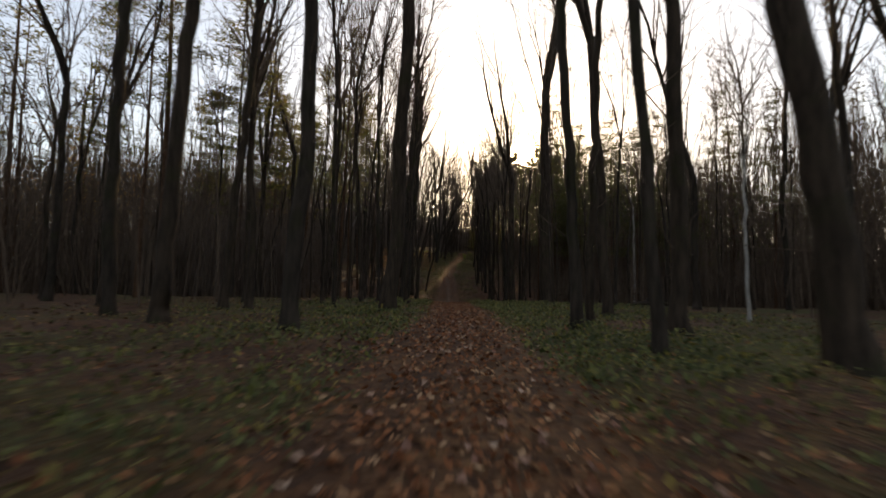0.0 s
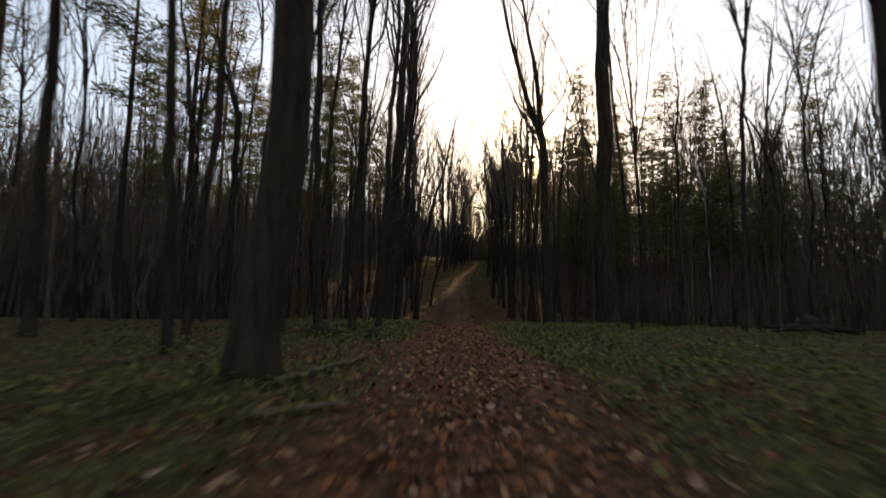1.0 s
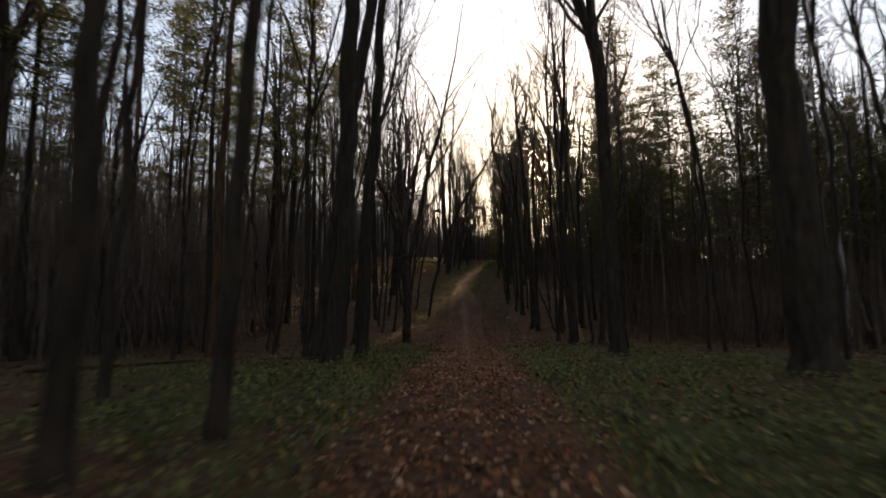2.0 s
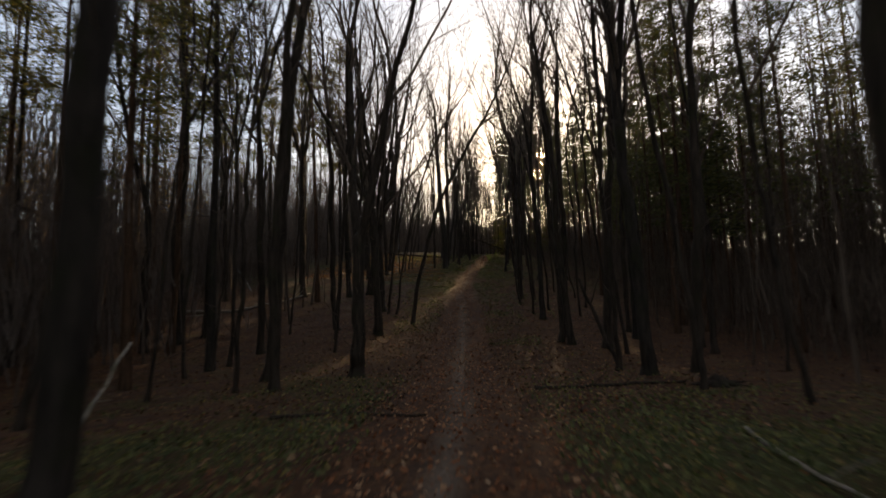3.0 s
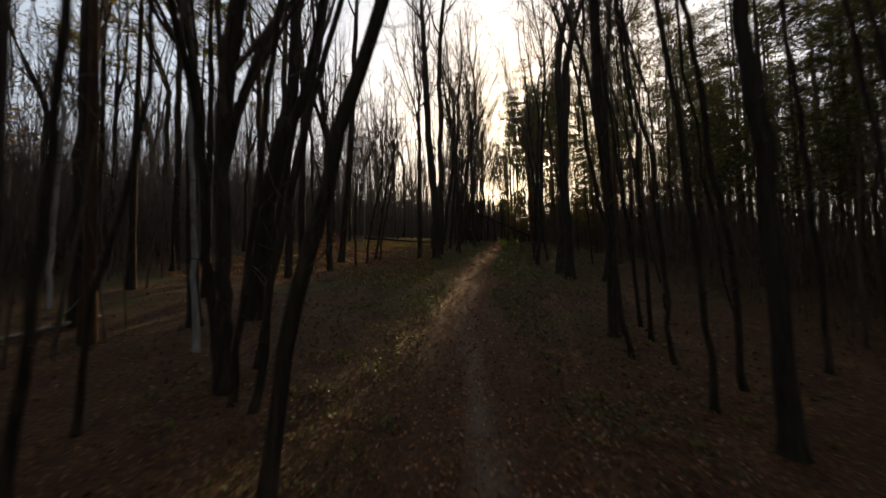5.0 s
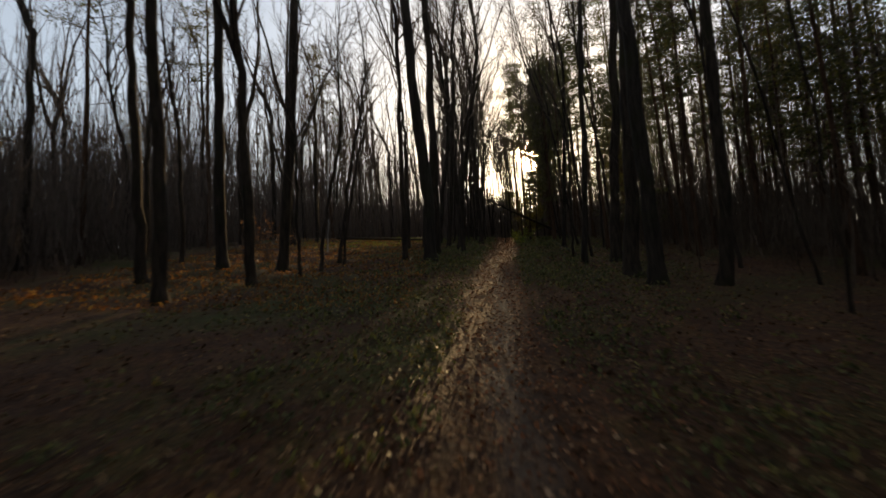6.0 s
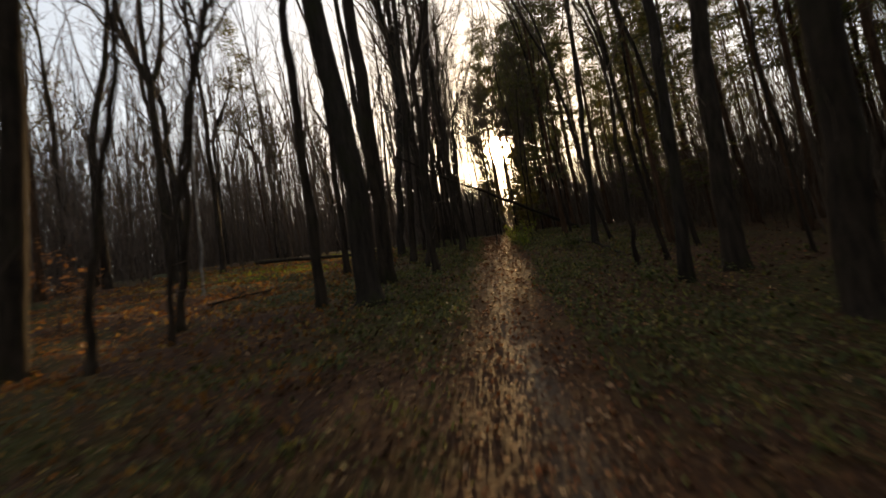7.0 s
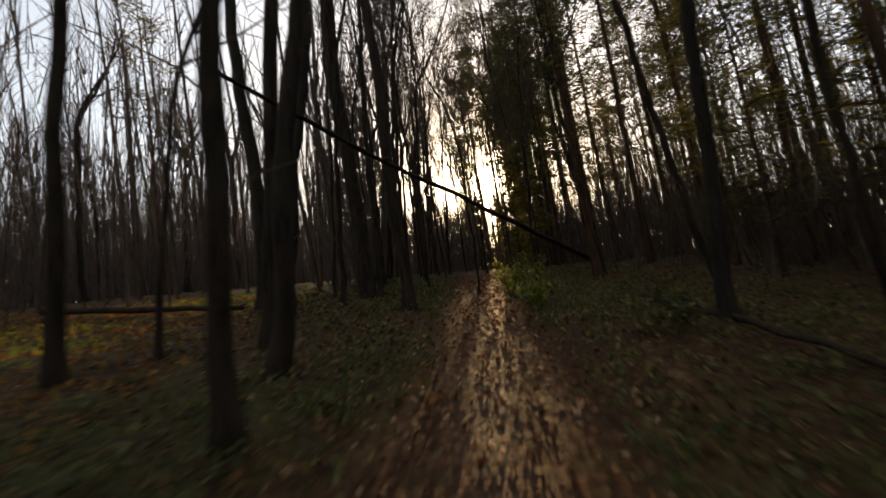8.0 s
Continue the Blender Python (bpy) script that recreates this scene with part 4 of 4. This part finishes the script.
# leaves of the sunny slope; the sunlight's orange is put into their colour
SUNNY = leaf_material("sun_orange_leaf", [(0.0, (0.10, 0.036, 0.012)), (0.5, (0.25, 0.10, 0.028)), (0.85, (0.34, 0.16, 0.04)), (1.0, (0.44, 0.28, 0.07))], 0.5, 0.55)
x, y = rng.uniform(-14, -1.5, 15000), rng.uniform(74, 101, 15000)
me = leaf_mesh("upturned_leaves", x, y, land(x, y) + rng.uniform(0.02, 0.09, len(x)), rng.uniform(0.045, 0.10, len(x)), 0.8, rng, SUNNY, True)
tagged(new("upturned_leaves", me), "curled leaves in sunlit orange-brown standing loosely on the floor", "leaf litter", kind="stuff")

y = rng.uniform(91, 101, 5000)
x = -5.6 + 0.17 * (y - 96) + rng.normal(0, 2.1, 5000)
keep = rng.uniform(0, 1, 5000) < patchy(x, y, 1.3, 2.2) ** 1.4
x, y = x[keep], y[keep]
me = leaf_mesh("yellow_herbs", x, y, land(x, y) + rng.uniform(0.03, 0.2, len(x)), rng.uniform(0.04, 0.09, len(x)), 0.7, rng, LIME, True)
tagged(new("yellow_herbs", me), "low yellow-green herbs among fallen leaves", "herbs", kind="stuff")

hx, hy = [], []
for n, y0, y1, reach in ((60000, 0.5, 34, 4.2), (30000, 29, 46, 3.2), (10000, 46, 66, 4.0), (50000, 64, 106, 3.0)):
    x, y = scatter(rng, n, y0, y1, reach)
    keep = rng.uniform(0, 1, n) < greenness(x, y) * 1.3
    hx.append(x[keep]), hy.append(y[keep])
y = rng.uniform(14, 33, 16000)                     # the green bank on the right
x = trail_x(y) + 1.3 + 9 * rng.uniform(0, 1, 16000) ** 1.3
keep = rng.uniform(0, 1, 16000) < 0.25 + 0.75 * patchy(x, y, 0.7, 3.1)
hx.append(x[keep]), hy.append(y[keep])
for x0, x1, y0, y1, n in ((-4.5, -0.7, 32.5, 40, 7000), (3.6, 8.5, 37, 43.5, 6000), (1.7, 4.2, 53, 62, 3500), (-3.2, -0.9, 56, 62, 2500)):
    x, y = rng.uniform(x0, x1, n), rng.uniform(y0, y1, n)          # green spots in the hollow
    keep = rng.uniform(0, 1, n) < patchy(x, y, 1.1, 0.4) ** 1.5
    hx.append(x[keep]), hy.append(y[keep])
y = rng.uniform(78, 104, 12000)                    # herbs on the right of the rising trail
x = trail_x(y) + 0.9 + 6.5 * rng.uniform(0, 1, 12000) ** 1.2
keep = rng.uniform(0, 1, 12000) < 0.2 + 0.8 * patchy(x, y, 0.9, 2.1)
hx.append(x[keep]), hy.append(y[keep])
y = rng.uniform(88, 101, 7000)                     # green spots among the sunlit leaves
x = rng.uniform(-12, -1, 7000)
keep = rng.uniform(0, 1, 7000) < patchy(x, y, 0.9, 5.3) ** 2
hx.append(x[keep]), hy.append(y[keep])
cy = np.r_[rng.uniform(3, 34, 420), rng.uniform(60, 103, 620)]          # tufts
cx = trail_x(cy) + np.sign(rng.normal(0, 1, 1040)) * (trail_half(cy) + 0.2 + np.abs(rng.normal(0, 2.6, 1040)))
tx, ty = np.repeat(cx, 16) + rng.normal(0, 0.11, 1040 * 16), np.repeat(cy, 16) + rng.normal(0, 0.11, 1040 * 16)
tuft = rng.uniform(0.4, 1.0, 1040).repeat(16) * rng.uniform(0.03, 0.24, 1040 * 16)
me = leaf_mesh("herb_tufts", tx, ty, land(tx, ty) + tuft, rng.uniform(0.05, 0.095, len(tx)), 0.7, rng, HERB, True)
tagged(new("herb_tufts", me), "tufts of broad green leaves over the litter", "herbs", kind="stuff")
hx, hy = np.concatenate(hx), np.concatenate(hy)
tall = 0.04 + 0.16 * patchy(hx, hy, 1.7, 4.0)
me = leaf_mesh("herbs", hx, hy, land(hx, hy) + rng.uniform(0.1, 1, len(hx)) * tall, rng.uniform(0.035, 0.085, len(hx)), 0.6, rng, HERB, True)
tagged(new("herbs", me), "low green woodland herbs beside the trail", "herbs", kind="stuff")



# ---- fallen and broken wood ----
def at_ground(points, up):
    return np.array([(x, y, float(land(x, y)) + up) for x, y in points])


def log_thing(name, pts, r0, r1, mat, label, category, seed, stubs=4, sides=9):
    """A crooked stem with snapped ends and a few side stubs."""
    rng = np.random.default_rng(seed)
    pts = np.asarray(pts, float)
    f = np.linspace(0, len(pts) - 1, 5 * (len(pts) - 1) + 2)
    line = np.stack([np.interp(f, np.arange(len(pts)), pts[:, k]) for k in range(3)], 1)
    bend = np.cumsum(rng.normal(0, 0.55 * r0, (len(line), 3)), axis=0) * np.sin(np.linspace(0, math.pi, len(line)))[:, None]
    line[1:-1] += (bend * (1, 1, 0.3))[1:-1] + rng.normal(0, 0.2 * r0, (len(line) - 2, 3))
    rad = np.linspace(r0, r1, len(line)) * rng.uniform(0.88, 1.1, len(line))
    top = new(name)
    top.matrix_world = Matrix.Translation(line[0])
    b = Build()
    b.tube(line - line[0], rad, sides)
    b.tube((line[:2] - line[0])[::-1] * 0.25, [rad[0], rad[0] * 0.35], sides)
    stem = part("stem", b.mesh("stem", mat), top)
    if stubs:
        for k in range(stubs):
            t = Build()
            p, d = on_line(line - line[0], rng.uniform(0.15, 0.98))
            ln = rng.uniform(4, 14) * r0
            t.tube(wander(rng, p, branch_out(rng, d, rng.uniform(0.5, 1.1)), ln, 4, 0.12, 0.03), np.linspace(r0 * 0.3, 0.006, 5), 4)
            part("side_branch", t.mesh("side_branch", mat), top)
    return tagged(top, label, category)


log_thing("fallen_tree", [(9.3, 103.3, 7.35), (4.4, 96.9, 8.60), (-0.7, 90.1, 9.78)], 0.105, 0.03, BARK, "long thin fallen trunk caught slanting across the trail", "fallen tree", 1, 5)
log_thing("fallen_log", at_ground([(-17.9, 60.5), (-13.5, 61.1), (-11.8, 63.0), (-10.8, 66.5)], 0.10), 0.11, 0.06, DEAD, "long pale dead log lying on brown leaves", "log", 2, 6)
log_thing("fallen_log", at_ground([(-9.3, 98.2), (-5.6, 96.6), (-2.5, 95.3)], 0.22), 0.10, 0.06, BARK, "dark fallen branch lying over sunlit leaves", "log", 3, 5)
log_thing("fallen_log", at_ground([(6.2, 93.6), (5.9, 90.5), (5.5, 87.2)], 0.05), 0.06, 0.03, BARK, "mossy fallen log lying among herbs", "log", 4, 5)
log_thing("fallen_branch", at_ground([(-1.45, 15.5), (-1.25, 16.6), (-0.98, 17.8)], 0.07), 0.05, 0.025, DEAD_BROWN, "thin dead branch lying beside the trail", "branch", 5, 3, 6)
log_thing("fallen_branch", at_ground([(-1.2, 14.15), (-0.55, 14.75)], 0.06), 0.045, 0.025, DEAD_BROWN, "short dead branch lying beside the trail", "branch", 6, 1, 6)
log_thing("fallen_branch", at_ground([(-3.55, 18.8), (-3.28, 19.7), (-3.35, 21.4)], 0.06), 0.035, 0.015, DEAD_BROWN, "crooked brown dead branch among herbs", "branch", 7, 3, 7)
log_thing("fallen_branch", at_ground([(4.65, 38.8), (4.2, 36.8), (3.85, 35.0)], 0.05), 0.035, 0.015, DEAD, "pale straight stick lying on leaf litter", "branch", 8, 1, 6)
log_thing("fallen_branch", at_ground([(2.4, 43.6), (4.4, 43.9), (6.2, 44.2)], 0.06), 0.05, 0.03, BARK, "dark fallen branch lying across the litter", "branch", 9, 4, 6)
log_thing("fallen_branch", at_ground([(-2.9, 40.6), (-1.3, 40.9), (0.0, 40.7)], 0.05), 0.04, 0.02, BARK, "dark fallen branch lying across the litter", "branch", 10, 3, 6)
log_thing("leaning_pole", [(-4.6, 38.0, -0.6), (-4.9, 39.0, 0.1), (-5.3, 40.2, 0.75)], 0.032, 0.022, DEAD, "pale broken pole leaning over the litter", "branch", 11, 1, 6)
log_thing("leaning_pole", [(5.8, 47.4, -1.5), (5.2, 47.8, 0.2), (4.7, 48.3, 1.9)], 0.08, 0.05, BARK, "broken dark stem leaning beside the trail", "branch", 12, 3, 7)
log_thing("leaning_pole", [(-15.6, 67.5, 2.2), (-16.4, 67.8, 3.2), (-17.3, 68.1, 4.3)], 0.05, 0.035, BIRCH, "pale broken pole leaning in the wood", "branch", 13, 1, 6)
log_thing("fallen_log", at_ground([(-20.5, 58.8), (-15.0, 60.2)], 0.06), 0.06, 0.04, DEAD, "thin pale dead log lying on brown leaves", "log", 14, 3)
log_thing("fallen_log", at_ground([(-9.5, 31.5), (-6.6, 33.8), (-4.5, 35.6)], 0.06), 0.06, 0.03, BARK_PINE, "thin brown dead log lying between stems", "log", 15, 4)
log_thing("fallen_branch", at_ground([(-6.2, 86.4), (-4.1, 89.7)], 0.06), 0.045, 0.02, BARK, "dark fallen branch on sunlit leaves", "branch", 16, 4, 6)


def stump(x, y, r, h, seed, label, roots):
    """A rotten stump with spreading roots."""
    rng = np.random.default_rng(seed)
    top = new("tree_stump")
    top.matrix_world = Matrix.Translation((x, y, float(land(x, y))))
    b = Build()
    zs = np.array([-0.15, 0.0, 0.12, 0.5 * h, 0.85 * h, h])
    b.tube(np.stack([rng.normal(0, 0.03, 6), rng.normal(0, 0.03, 6), zs], 1), r * np.array([1.8, 1.5, 1.15, 1.0, 0.9, 0.45]), 11)
    stem = part("stem", b.mesh("stem", BARK), top)
    for k in range(roots):
        t = Build()
        a = 6.283 * k / roots + rng.uniform(-0.3, 0.3)
        ln = r * rng.uniform(2.5, 4.5)
        t.tube(np.array([(0, 0, 0.55 * h), (math.cos(a) * ln * 0.4, math.sin(a) * ln * 0.4, 0.35 * h), (math.cos(a) * ln, math.sin(a) * ln, rng.uniform(-0.1, 0.3) * h)]),
               [r * 0.45, r * 0.3, r * 0.1], 6)
        part("root", t.mesh("root", BARK), top)
    return tagged(top, label, "stump")


stump(11.5, 26.3, 0.36, 0.5, 1, "dark uprooted stump with spread roots on herbs", 8)
stump(-3.0, 22.5, 0.2, 0.3, 2, "low dark rotten stump beside stems", 6)
stump(-1.6, 22.2, 0.16, 0.14, 3, "flat dark rotten stump beside the trail", 5)
stump(6.9, 44.0, 0.2, 0.22, 4, "dark rotten stump with broken roots", 7)

# ---- pale stems ----
def pale_tree(x, y, h, d, lean, seed, label):
    rng = np.random.default_rng(seed)
    made = bare_tree(rng, h, d, lean, 0.55, 2, limbs=6, subs=4, twigs=3, sides=8)
    plant("birch", x, y, tree_parts(made, BIRCH), label, "pale trees")


pale_tree(17.0, 42.4, 17, 0.22, (0.0, 0.0), 1, "leafless birch with pale straight trunk in dark wood")
pale_tree(9.4, 14.7, 9, 0.11, (-0.02, 0.03), 2, "thin pale birch stem beside dark trees")
pale_tree(-13.7, 67.8, 12, 0.17, (0.03, 0.0), 3, "thin birch with pale sunlit bark")
pale_tree(-6.4, 64.0, 13, 0.16, (-0.03, 0.0), 4, "thin birch with pale bark behind dark stems")
pale_tree(-7.4, 88.5, 9, 0.08, (0.05, 0.0), 5, "bent thin birch with pale sunlit bark")

# ---- leafy bushes ----
def leafy(name, x, y, h, spread, count, mat, label, seed, low=0.35):
    rng = np.random.default_rng(seed)
    top = new(name)
    top.matrix_world = Matrix.Translation((x, y, float(land(x, y))))
    pts = []
    for k in range(7):
        b = Build()
        a = rng.uniform(0, 6.283)
        line = wander(rng, (0, 0, -0.05), (math.cos(a) * spread / h, math.sin(a) * spread / h, 1), h * rng.uniform(0.75, 1.05), 5, 0.12, 0.05)
        b.tube(line, np.linspace(0.014, 0.004, 6), 4)
        part("stem", b.mesh("stem", TWIG), top)
        pts += [on_line(line, f)[0] for f in rng.uniform(low, 1.0, count // 7)]
    p = np.array(pts) + rng.normal(0, 0.09, (len(pts), 3))
    part("foliage", leaf_mesh("foliage", p[:, 0], p[:, 1], p[:, 2], rng.uniform(0.05, 0.11, len(p)), 0.7, rng, mat), top)
    return tagged(top, label, "bush")


leafy("bush", 3.9, 95.8, 0.9, 0.45, 260, LIME, "young bush with yellow-green leaves at the trail's edge", 1)
leafy("bush", 4.0, 93.2, 0.7, 0.4, 240, LIME, "low bush with yellow-green leaves beside the trail", 2)
leafy("bush", 4.9, 90.4, 0.7, 0.6, 260, HERB, "low green bramble bush beside the trail", 3)
leafy("bush", 5.2, 99.0, 1.1, 0.6, 260, LIME, "young bush with yellow-green leaves beside the trail", 4)
leafy("bush", -9.4, 85.2, 2.3, 0.9, 140, RUST, "young beech keeping rust-brown leaves", 5, 0.6)
leafy("bush", -8.2, 84.6, 1.6, 0.6, 70, RUST, "small beech keeping rust-brown leaves", 6, 0.6)

# ---- single leaves on the trail where the eye passes lowest ----
def loose_leaf_material():
    m, n, l, b = material("loose_leaf")
    info = n.new("ShaderNodeObjectInfo")
    col = ramp(n, l, info.outputs["Random"], [(0.0, (0.11, 0.042, 0.016)), (0.45, (0.22, 0.085, 0.045)), (0.85, (0.33, 0.19, 0.115)), (1.0, (0.42, 0.29, 0.20))])
    vein = noise_node(n, l, 70.0, 3, 0.6)
    l.new(mixed(n, l, 0.4, col.outputs[0], vein.outputs[0], "MULTIPLY"), b.inputs["Base Color"])
    b.inputs["Roughness"].default_value = 0.5
    return m


LOOSE = loose_leaf_material()
rng = np.random.default_rng(91)
kinds = []
for k in range(6):
    ln, wd = 0.10, 0.034 + 0.004 * k
    s = np.linspace(0, 1, 6)
    half = wd * np.sin(np.pi * np.clip(s, 0.02, 0.98)) ** 0.7 * (1 + 0.22 * np.cos(s * 18 + k))
    curl = 0.02 * (1 + 0.3 * k) * (s - 0.4) ** 2 * 4
    v = np.concatenate([np.stack([s * ln - ln / 2, half, curl + 0.012], 1), np.stack([s * ln - ln / 2, 0 * s, curl], 1), np.stack([s * ln - ln / 2, -half, curl + 0.010], 1)])
    i = np.arange(5)
    q = np.concatenate([np.stack([i, i + 6, i + 7, i + 1], 1), np.stack([i + 6, i + 12, i + 13, i + 7], 1)])
    kinds.append(fill_mesh("leaf", v, [q], LOOSE, True))
for k in range(300):
    y = rng.uniform(1.6, 20)
    x = float(trail_x(y)) + rng.normal(0, 0.6)
    ob = new("leaf", kinds[k % 6])
    ob.parent = ground
    ob.matrix_world = Matrix.Translation((x, y, float(land(x, y)) + 0.035)) @ Euler((rng.normal(0, 0.25), rng.normal(0, 0.25), rng.uniform(0, 6.28))).to_matrix().to_4x4() @ Matrix.Scale(rng.uniform(0.5, 0.95), 4)
